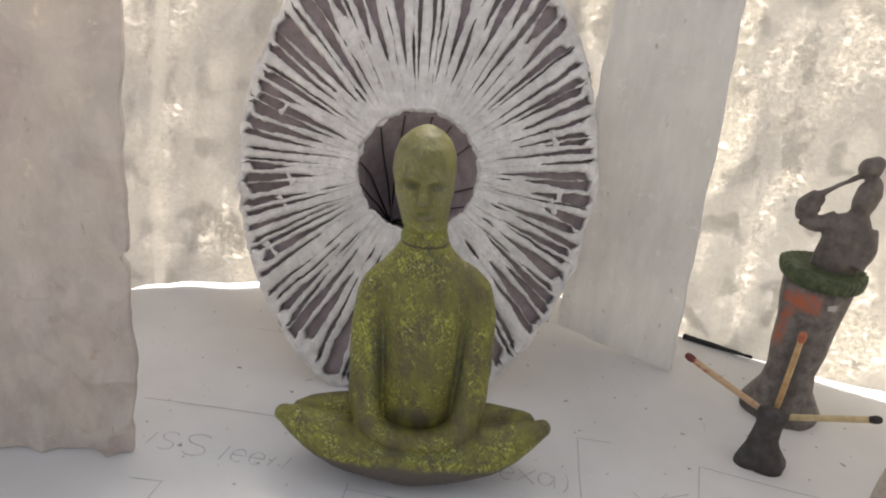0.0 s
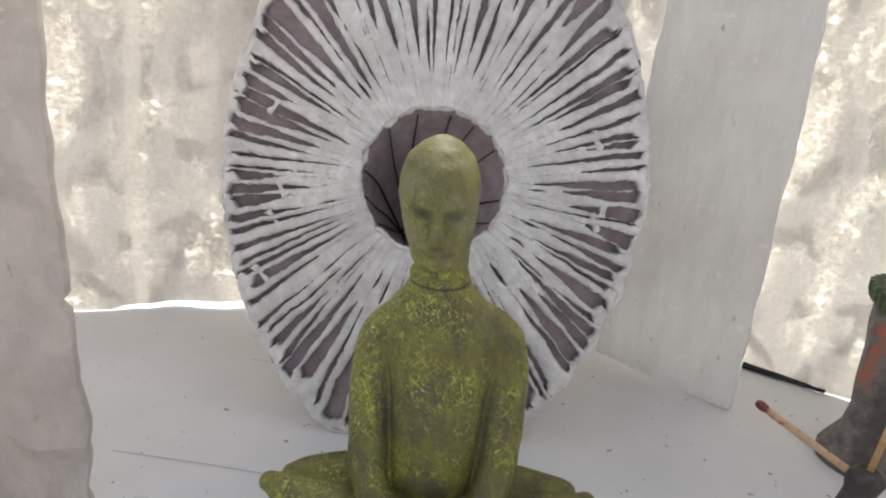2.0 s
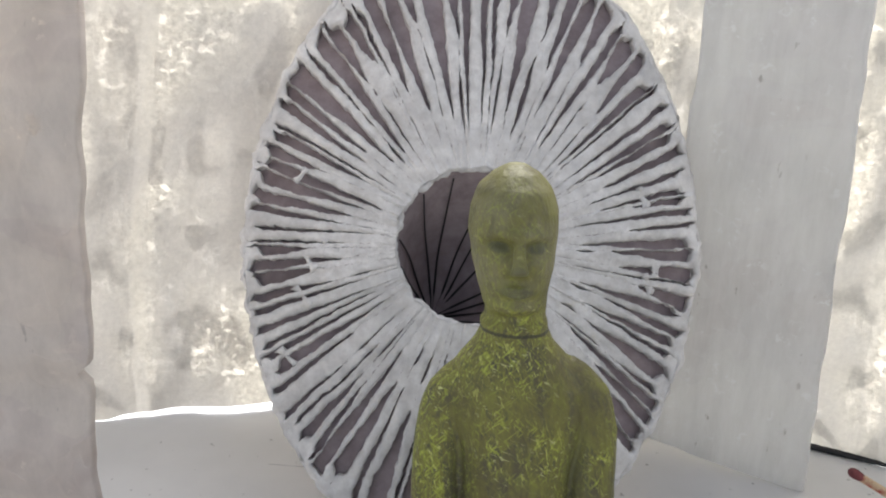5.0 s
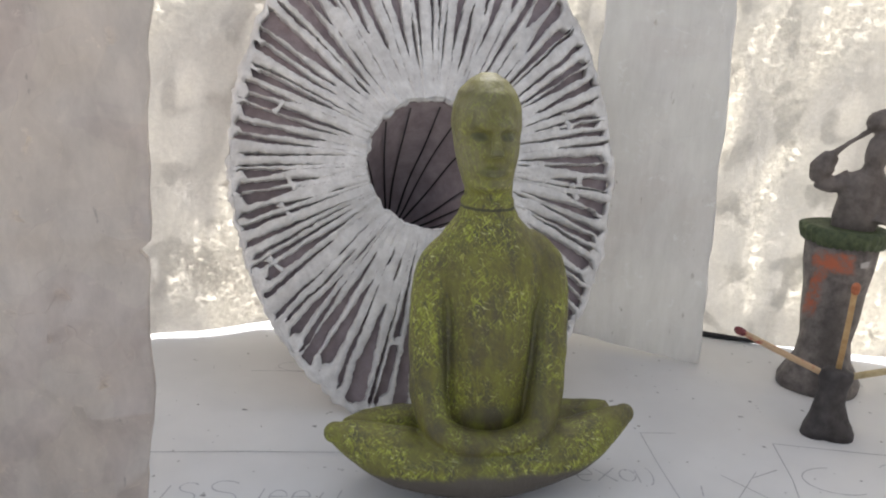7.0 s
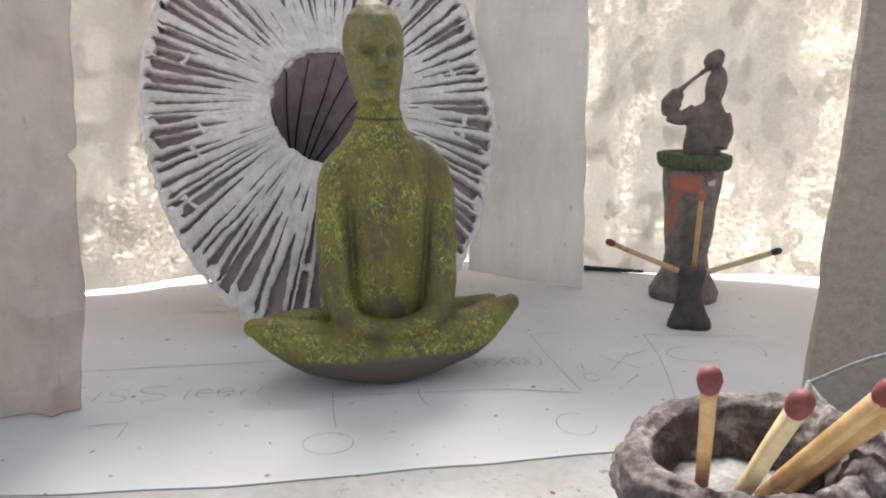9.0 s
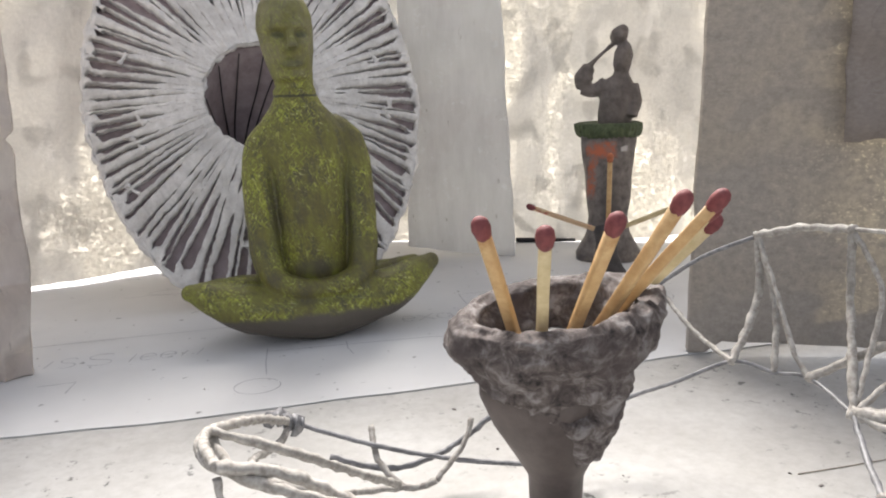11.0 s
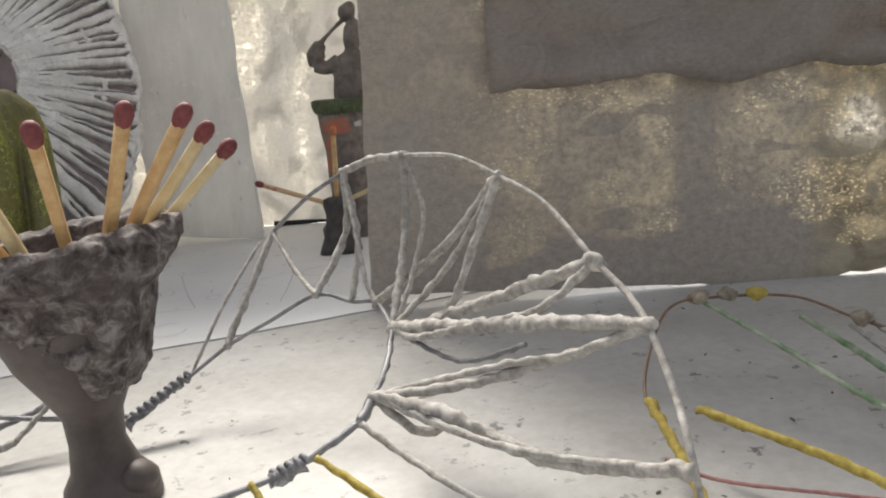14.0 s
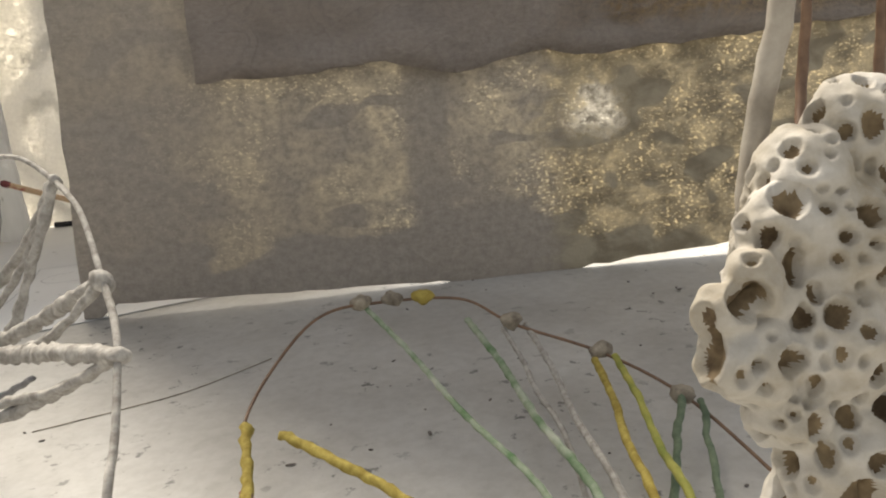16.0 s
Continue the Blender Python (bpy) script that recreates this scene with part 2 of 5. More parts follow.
M_PARCH = parchment_material("parchment", (0.72, 0.7, 0.65), (0.95, 0.92, 0.845), 0.395, (0.9534, -0.3018), 0.95)
M_GREYPARCH = parchment_material("grey_backlit_parchment", (0.7, 0.675, 0.63), (0.945, 0.918, 0.85), 0.335, (0.9092, 0.4164), 1.0, -0.0875 + 0.0907)
M_PANEL = sheet_material("plastered_panel", (0.84, 0.845, 0.86), (0.93, 0.95, 0.98), 0.6, 0.72, 0.16, 1.6, 0.6, 0.18)
def scuffed(m, along, col, amount):
    """Adds small dark upright scratches to a sheet's face."""
    nt = m.node_tree
    b = nt.nodes["Principled BSDF"]
    mark = tex(nt, "noise", 3.0, 3.0, 0.6, coords=planar(nt, along, 0.35))
    zone = tex(nt, "noise", 0.35, 2.0, coords=planar(nt, along))
    k = mixc(nt, 1.0, ramp(nt, mark.outputs["Fac"], [(0.64, (0.0,)), (0.68, (amount,))]), band(nt, zone.outputs["Fac"], 0.0, 1.0, 0.5, 0.6), "MULTIPLY")
    old = b.inputs["Base Color"].links[0].from_socket
    nt.links.new(mixc(nt, k, old, col), b.inputs["Base Color"])
    mix = nt.nodes["Material Output"].inputs["Surface"].links[0].from_node
    was = mix.inputs[0].links[0].from_socket
    nt.links.new(mixc(nt, 1.0, was, mixc(nt, k, (1.0, 1.0, 1.0), (0.3, 0.3, 0.3)), "MULTIPLY"), mix.inputs[0])


scuffed(M_PANEL, (1.0, 0.0), (0.3, 0.29, 0.28), 0.8)
M_SLAB = sheet_material("plaster_slab", (0.68, 0.63, 0.6), (0.95, 0.88, 0.8), 0.16, 0.34, 0.2, 1.0, 0.6, 0.5)


RW_ALONG, RW_START = (0.9646, -0.2637), 0.0659  # direction of the right wall, and where its near end lies on it


def right_wall_material():
    """Grey parchment: a thick grey end and foot, a thick upright join, thin and golden towards the far end."""
    m, nt, b = nodes("grey_parchment")
    flat = planar(nt, RW_ALONG)
    pos = nt.nodes.new("ShaderNodeSeparateXYZ")
    nt.links.new(flat, pos.inputs[0])
    big = tex(nt, "noise", 0.28, 3.0, 0.5, coords=planar(nt, RW_ALONG, 1.3), Distortion=0.4)
    mid = tex(nt, "noise", 0.8, 4.0, 0.55, coords=planar(nt, RW_ALONG, 1.5), Distortion=0.4)
    fine = tex(nt, "noise", 3.2, 7.0, 0.7, coords=planar(nt, RW_ALONG, 1.2))
    glit = tex(nt, "noise", 6.5, 2.0, 0.6, coords=planar(nt, RW_ALONG, 1.5))
    shift = mth(nt, "MULTIPLY_ADD", mid.outputs["Fac"], 0.03, -0.015 - RW_START)
    u = mth(nt, "ADD", pos.outputs["X"], shift)
    straight = mth(nt, "ADD", pos.outputs["X"], mth(nt, "MULTIPLY_ADD", big.outputs["Fac"], 0.006, -0.003 - RW_START))
    z = mth(nt, "ADD", pos.outputs["Z"], mth(nt, "MULTIPLY_ADD", big.outputs["Fac"], 0.05, -0.025))
    gold = rise(nt, u, 0.150, 0.168)
    end = rise(nt, u, 0.06, 0.02)
    join = mth(nt, "MULTIPLY", rise(nt, straight, 0.108, 0.111), rise(nt, straight, 0.124, 0.121))
    foot = mixc(nt, gold, rise(nt, z, 0.0225, 0.0195), rise(nt, z, 0.007, 0.004))
    body = mixc(nt, band(nt, fine.outputs["Fac"], 0.0, 1.0, 0.35, 0.65), (0.27, 0.238, 0.21), (0.4, 0.358, 0.315))
    body = mixc(nt, gold, body, mixc(nt, band(nt, mid.outputs["Fac"], 0.0, 1.0, 0.4, 0.6), (0.22, 0.185, 0.13), (0.38, 0.335, 0.25)))
    nt.links.new(body, b.inputs["Base Color"])
    b.inputs["Roughness"].default_value = 0.4
    normal = bump(nt, b, mixc(nt, 0.45, mid.outputs["Fac"], fine.outputs["Fac"]), 0.8, 0.12)
    near_t = ramp(nt, big.outputs["Fac"], [(0.36, (0.14,)), (0.46, (0.19,)), (0.468, (0.24,)), (0.54, (0.25,)), (0.55, (0.3,)), (0.64, (0.34,))])
    near_t = mixc(nt, 1.0, near_t, ramp(nt, mid.outputs["Fac"], [(0.4, (0.82,)), (0.5, (1.0,)), (0.508, (1.08,)), (0.62, (1.2,))]), "MULTIPLY")
    near_t = mixc(nt, mth(nt, "MULTIPLY", end, 0.6), near_t, (0.11, 0.11, 0.11))
    far_t = ramp(nt, mid.outputs["Fac"], [(0.36, (0.12,)), (0.5, (0.18,)), (0.66, (0.3,))])
    fac = mixc(nt, 1.0, mixc(nt, gold, near_t, far_t), mixc(nt, gold, mixc(nt, end, band(nt, fine.outputs["Fac"], 0.66, 1.25, 0.38, 0.6), band(nt, fine.outputs["Fac"], 0.85, 1.1, 0.38, 0.6)), band(nt, fine.outputs["Fac"], 0.6, 1.35, 0.38, 0.62)), "MULTIPLY")
    cluster = tex(nt, "noise", 0.38, 2.5, 0.55, coords=planar(nt, RW_ALONG, 1.4))
    gate = mixc(nt, gold, mixc(nt, end, band(nt, cluster.outputs["Fac"], 0.0, 0.8, 0.48, 0.6), (0.12, 0.12, 0.12)), band(nt, cluster.outputs["Fac"], 0.3, 1.0, 0.42, 0.56))
    fac = mixc(nt, 1.0, fac, mixc(nt, 1.0, ramp(nt, glit.outputs["Fac"], [(0.565, (0.0,)), (0.61, (0.55,))]), gate, "MULTIPLY"), "ADD")
    # one worn-through pale patch, smooth thick patches of pulp, the join and the foot
    away = nt.nodes.new("ShaderNodeVectorMath")
    away.operation = "DISTANCE"
    nt.links.new(flat, away.inputs[0])
    away.inputs[1].default_value = (RW_START + 0.174, 0, 0.054)
    worn = rise(nt, mth(nt, "MULTIPLY_ADD", mid.outputs["Fac"], 0.03, mth(nt, "MULTIPLY_ADD", fine.outputs["Fac"], 0.02, away.outputs["Value"])), 0.039, 0.031)
    lump = tex(nt, "noise", 0.42, 1.5, 0.4, coords=planar(nt, RW_ALONG, 1.8), Distortion=0.3)
    thick = mixc(nt, gold, band(nt, lump.outputs["Fac"], 0.7, 0.0, 0.37, 0.385), band(nt, lump.outputs["Fac"], 1.0, 0.0, 0.42, 0.43))
    thick = mixc(nt, 1.0, mixc(nt, 1.0, thick, foot, "LIGHTEN"), mth(nt, "MULTIPLY", join, 0.75), "LIGHTEN")
    fac = mixc(nt, thick, fac, (0.08, 0.08, 0.08))
    fac = mixc(nt, mth(nt, "MULTIPLY", worn, 0.45), fac, band(nt, fine.outputs["Fac"], 0.3, 1.0, 0.4, 0.6))
    lit_through(nt, b, fac, mixc(nt, gold, (0.96, 0.9, 0.76), mixc(nt, worn, (0.97, 0.88, 0.69), (0.97, 0.95, 0.9))), normal)
    return m


def cloth_material():
    """Grey-brown cloth, thin towards its far end except along the hem."""
    m, nt, b = nodes("grey_cloth")
    flat = planar(nt, RW_ALONG)
    pos = nt.nodes.new("ShaderNodeSeparateXYZ")
    nt.links.new(flat, pos.inputs[0])
    soft = tex(nt, "noise", 0.35, 3.0, 0.5, coords=flat, Distortion=0.8)
    weave = tex(nt, "noise", 5.0, 5.0, 0.7, coords=planar(nt, RW_ALONG, 1.6))
    u = mth(nt, "ADD", pos.outputs["X"], mth(nt, "MULTIPLY_ADD", soft.outputs["Fac"], 0.04, -0.02 - RW_START))
    z = mth(nt, "ADD", pos.outputs["Z"], mth(nt, "MULTIPLY_ADD", soft.outputs["Fac"], 0.012, -0.006))
    thin = mth(nt, "MULTIPLY", rise(nt, u, 0.155, 0.185), rise(nt, z, 0.079, 0.086))
    c = mixc(nt, band(nt, weave.outputs["Fac"], 0.0, 1.0, 0.35, 0.65), (0.235, 0.203, 0.184), (0.34, 0.3, 0.272))
    nt.links.new(c, b.inputs["Base Color"])
    b.inputs["Roughness"].default_value = 0.8
    normal = bump(nt, b, mixc(nt, 0.35, soft.outputs["Fac"], weave.outputs["Fac"]), 0.8, 0.12)
    fac = mixc(nt, thin, band(nt, soft.outputs["Fac"], 0.12, 0.23, 0.38, 0.62), band(nt, weave.outputs["Fac"], 0.35, 0.85, 0.4, 0.62))
    fold = tex(nt, "noise", 0.13, 3.0, 0.5, coords=stretched(nt, 1.0, 1.0, 2.6, 24.0), Distortion=0.8)
    lines = ramp(nt, fold.outputs["Fac"], [(0.45, (1.0,)), (0.47, (0.6,)), (0.478, (1.12,)), (0.52, (1.0,)), (0.545, (0.62,)), (0.552, (1.1,)), (0.6, (0.95,))])
    fac = mixc(nt, 1.0, fac, lines, "MULTIPLY")
    lit_through(nt, b, fac, mixc(nt, thin, (0.9, 0.83, 0.74), (0.96, 0.86, 0.66)), normal)
    return m


M_RWALL = right_wall_material()
M_CLOTH = cloth_material()
M_RIB = plain("white_plaster", (0.67, 0.65, 0.63), (0.87, 0.855, 0.835), 2.6, 0.75, 0.7, 0.06)
M_BACKING = plain("mauve_backing", (0.29, 0.235, 0.245), (0.46, 0.39, 0.405), 1.2, 0.8)
M_INK = plain("black_thread", (0.01, 0.01, 0.012), (0.03, 0.028, 0.03), 3.0, 0.6)
M_CLAY = plain("grey_brown_clay", (0.115, 0.098, 0.09), (0.235, 0.208, 0.195), 1.8, 0.7, 0.8, 0.08)
M_DARKCLAY = plain("dark_clay", (0.035, 0.03, 0.03), (0.09, 0.08, 0.08), 2.0, 0.65, 0.6, 0.06)
M_GREEN = plain("moss_green_paint", (0.045, 0.065, 0.03), (0.13, 0.165, 0.075), 4.0, 0.6)
M_ORANGE = plain("orange_paint", (0.32, 0.09, 0.035), (0.6, 0.2, 0.09), 4.0, 0.55)
M_WOOD = plain("match_wood", (0.46, 0.27, 0.11), (0.68, 0.48, 0.24), 2.0, 0.6)
M_WOODPALE = plain("pale_match_wood", (0.5, 0.39, 0.2), (0.72, 0.61, 0.38), 2.0, 0.6)
M_RED = plain("match_red", (0.12, 0.025, 0.03), (0.24, 0.06, 0.06), 6.0, 0.7, 0.4, 0.02)
M_BURNT = plain("burnt_match", (0.02, 0.02, 0.02), (0.07, 0.065, 0.065), 6.0, 0.8)
M_THREAD = plain("white_cotton", (0.26, 0.24, 0.215), (0.56, 0.54, 0.505), 6.0, 0.85, 0.8, 0.03)
M_YELLOW = plain("yellow_cotton", (0.3, 0.22, 0.04), (0.56, 0.45, 0.12), 6.0, 0.85, 0.8, 0.03)
M_GREENTH = plain("green_cotton", (0.1, 0.2, 0.085), (0.5, 0.53, 0.44), 1.3, 0.85, 0.8, 0.03)
M_OLIVETH = plain("yellow_green_cotton", (0.2, 0.24, 0.05), (0.5, 0.45, 0.12), 1.6, 0.85, 0.8, 0.03)
M_DARKGREENTH = plain("dark_green_cotton", (0.06, 0.1, 0.06), (0.24, 0.3, 0.2), 2.0, 0.85, 0.8, 0.03)
M_REDTH = plain("red_cotton", (0.36, 0.14, 0.13), (0.48, 0.28, 0.26), 6.0, 0.85)
M_WIRE = plain("grey_wire", (0.13, 0.13, 0.14), (0.32, 0.32, 0.33), 4.0, 0.45)
M_BROWNWIRE = plain("rusty_wire", (0.14, 0.08, 0.05), (0.26, 0.16, 0.1), 4.0, 0.5)
M_CORAL = plain("bleached_coral", (0.34, 0.29, 0.21), (0.66, 0.64, 0.6), 0.9, 0.8, 0.8, 0.06)
M_KNOT = plain("dusty_knot", (0.16, 0.13, 0.1), (0.44, 0.39, 0.31), 4.0, 0.85, 0.8, 0.03)
M_PENCIL = plain("pencil_line", (0.34, 0.34, 0.36), (0.52, 0.52, 0.54), 6.0, 0.7)


def paper_material():
    m, nt, b = nodes("white_paper")
    n = tex(nt, "noise", 0.12, 5.0)
    f = tex(nt, "noise", 5.0, 6.0)
    c = ramp(nt, n.outputs["Fac"], [(0.35, (0.6, 0.6, 0.6)), (0.65, (0.7, 0.7, 0.7))])
    spots = ramp(nt, tex(nt, "noise", 2.2, 2.0, 0.5).outputs["Fac"], [(0.70, (1.0,)), (0.76, (0.35,))])
    c = mixc(nt, 1.0, c, spots, "MULTIPLY")
    nt.links.new(c, b.inputs["Base Color"])
    b.inputs["Roughness"].default_value = 0.55
    bump(nt, b, f.outputs["Fac"], 0.15, 0.02)
    return m


def board_material():
    m, nt, b = nodes("dusty_white_board")
    n = tex(nt, "noise", 0.18, 6.0, 0.6)
    f = tex(nt, "noise", 3.0, 8.0, 0.7)
    c = ramp(nt, n.outputs["Fac"], [(0.35, (0.42, 0.41, 0.39)), (0.65, (0.56, 0.555, 0.54))])
    chips = ramp(nt, tex(nt, "noise", 1.9, 7.0, 0.7).outputs["Fac"], [(0.595, (1.0,)), (0.63, (0.2,))])
    zone = tex(nt, "noise", 0.25, 3.0)
    c = mixc(nt, ramp(nt, zone.outputs["Fac"], [(0.42, (0.0,)), (0.6, (0.9,))]), c, mixc(nt, 1.0, c, chips, "MULTIPLY"))
    c = mixc(nt, 0.35, c, ramp(nt, f.outputs["Fac"], [(0.3, (0.55, 0.54, 0.52)), (0.6, (1, 1, 1))]), "MULTIPLY")
    nt.links.new(c, b.inputs["Base Color"])
    b.inputs["Roughness"].default_value = 0.42
    bump(nt, b, f.outputs["Fac"], 0.35, 0.03)
    return m


def statue_material():
    m, nt, b = nodes("scratched_olive_paint")
    pos = nt.nodes.new("ShaderNodeSeparateXYZ")
    nt.links.new(warped(nt, 0.12, 2.5), pos.inputs[0])
    z, y, x = pos.outputs["Z"], pos.outputs["Y"], pos.outputs["X"]
    big = tex(nt, "noise", 0.5, 4.0, 0.6)
    c = ramp(nt, big.outputs["Fac"], [(0.36, (0.095, 0.08, 0.032)), (0.5, (0.13, 0.118, 0.028)), (0.64, (0.165, 0.155, 0.03))])
    wash = tex(nt, "noise", 1.2, 5.0, 0.65, coords=stretched(nt, 1.3, 1.3, 0.5, 10.0))
    c = mixc(nt, ramp(nt, wash.outputs["Fac"], [(0.5, (0.0,)), (0.64, (0.7,))]), c, (0.185, 0.19, 0.028))
    c = mixc(nt, ramp(nt, wash.outputs["Fac"], [(0.38, (0.7,)), (0.46, (0.0,))]), c, (0.075, 0.066, 0.036))
    # the head and the tops of the shoulders keep more bare grey clay
    bare = mixc(nt, 1.0, rise(nt, z, 0.094, 0.102), band(nt, tex(nt, "noise", 1.1, 4.0, 0.6).outputs["Fac"], 0.25, 0.95, 0.4, 0.58), "MULTIPLY")
    c = mixc(nt, bare, c, (0.19, 0.175, 0.085))
    zone = tex(nt, "noise", 0.55, 4.0, 0.6)
    patchy = mixc(nt, 1.0, band(nt, zone.outputs["Fac"], 0.1, 0.9, 0.44, 0.58), mth(nt, "MULTIPLY_ADD", rise(nt, z, 0.094, 0.102), -0.65, 1.0), "MULTIPLY")
    for k, (turn, lo, col) in enumerate(((32.0, 0.53, (0.065, 0.06, 0.03)), (4.0, 0.535, (0.23, 0.25, 0.03)), (-20.0, 0.55, (0.07, 0.063, 0.035)), (48.0, 0.555, (0.31, 0.35, 0.04)), (-44.0, 0.565, (0.38, 0.43, 0.055)), (18.0, 0.59, (0.52, 0.55, 0.12)), (70.0, 0.61, (0.6, 0.62, 0.26)))):
        brush = tex(nt, "noise", 4.6 + 0.4 * k, 2.5, 0.58, coords=stretched(nt, 1.9, 1.9, 0.4, turn), Distortion=0.7)
        c = mixc(nt, mixc(nt, 1.0, ramp(nt, brush.outputs["Fac"], [(lo + 0.015, (0.0,)), (lo + 0.1, (0.85,))]), patchy, "MULTIPLY"), c, col)
    # shade painted into the hollows between the arms and the body, and in the lap
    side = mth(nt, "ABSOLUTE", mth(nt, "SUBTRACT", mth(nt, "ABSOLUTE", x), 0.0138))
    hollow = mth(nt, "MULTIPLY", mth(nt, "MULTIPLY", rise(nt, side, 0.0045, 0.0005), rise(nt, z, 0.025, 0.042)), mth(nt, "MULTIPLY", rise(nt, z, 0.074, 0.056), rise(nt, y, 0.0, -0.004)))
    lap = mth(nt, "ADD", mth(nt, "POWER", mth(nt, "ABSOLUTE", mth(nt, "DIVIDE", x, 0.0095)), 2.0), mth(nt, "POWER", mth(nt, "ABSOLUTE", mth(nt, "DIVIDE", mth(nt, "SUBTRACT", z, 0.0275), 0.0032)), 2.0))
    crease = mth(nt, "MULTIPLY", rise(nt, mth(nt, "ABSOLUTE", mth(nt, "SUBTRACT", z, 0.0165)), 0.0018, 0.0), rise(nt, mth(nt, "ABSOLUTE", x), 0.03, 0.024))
    painted_shade = mixc(nt, 1.0, mixc(nt, 1.0, hollow, mth(nt, "MULTIPLY", rise(nt, lap, 1.3, 0.3), 0.8), "LIGHTEN"), mth(nt, "MULTIPLY", crease, 0.5), "LIGHTEN")
    c = mixc(nt, mixc(nt, 1.0, painted_shade, (0.65, 0.65, 0.65), "MULTIPLY"), c, (0.07, 0.065, 0.042))
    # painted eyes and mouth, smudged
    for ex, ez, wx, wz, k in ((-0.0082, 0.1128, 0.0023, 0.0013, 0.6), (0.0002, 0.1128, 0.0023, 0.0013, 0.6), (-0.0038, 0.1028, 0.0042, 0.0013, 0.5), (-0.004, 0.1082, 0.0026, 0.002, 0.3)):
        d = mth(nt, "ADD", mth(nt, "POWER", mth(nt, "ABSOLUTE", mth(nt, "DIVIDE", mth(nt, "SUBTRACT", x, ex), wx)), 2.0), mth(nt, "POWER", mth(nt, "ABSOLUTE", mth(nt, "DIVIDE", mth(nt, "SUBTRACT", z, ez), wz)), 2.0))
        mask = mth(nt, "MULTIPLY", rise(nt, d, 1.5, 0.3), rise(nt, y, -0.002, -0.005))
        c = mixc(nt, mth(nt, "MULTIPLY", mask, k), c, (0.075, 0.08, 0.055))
    # the joint where the head is plugged into the body
    joint = mth(nt, "MULTIPLY", rise(nt, z, 0.0908, 0.0912), rise(nt, z, 0.0921, 0.0917))
    c = mixc(nt, mth(nt, "MULTIPLY", joint, 0.85), c, (0.03, 0.028, 0.02))
    low = nt.nodes.new("ShaderNodeSeparateXYZ")
    nt.links.new(warped(nt, 0.5, 1.5), low.inputs[0])
    c = mixc(nt, rise(nt, low.outputs["Z"], 0.0105, 0.0135), (0.095, 0.08, 0.062), c)
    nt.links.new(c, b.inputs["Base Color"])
    b.inputs["Roughness"].default_value = 0.55
    st = tex(nt, "noise", 5.0, 4.0, 0.6, coords=stretched(nt, 1.8, 1.8, 0.5, 12.0))
    bump(nt, b, st.outputs["Fac"], 0.6, 0.06)
    return m


scuffed(M_SLAB, (1.0, 0.0), (0.3, 0.27, 0.25), 0.6)
M_PAPER, M_BOARD, M_STATUE = paper_material(), board_material(), statue_material()


def crust_material():
    m, nt, b = nodes("crusty_cup_clay")
    n = tex(nt, "noise", 2.6, 8.0, 0.72, Distortion=0.5)
    w = tex(nt, "noise", 0.7, 3.0)
    c = ramp(nt, n.outputs["Fac"], [(0.36, (0.02, 0.016, 0.016)), (0.46, (0.095, 0.075, 0.07)), (0.53, (0.15, 0.128, 0.12)), (0.61, (0.27, 0.25, 0.245))])
    c = mixc(nt, ramp(nt, w.outputs["Fac"], [(0.52, (0.0,)), (0.68, (0.8,))]), c, (0.06, 0.045, 0.045))
    nt.links.new(c, b.inputs["Base Color"])
    b.inputs["Roughness"].default_value = 0.75
    bump(nt, b, n.outputs["Fac"], 1.0, 0.12)
    return m


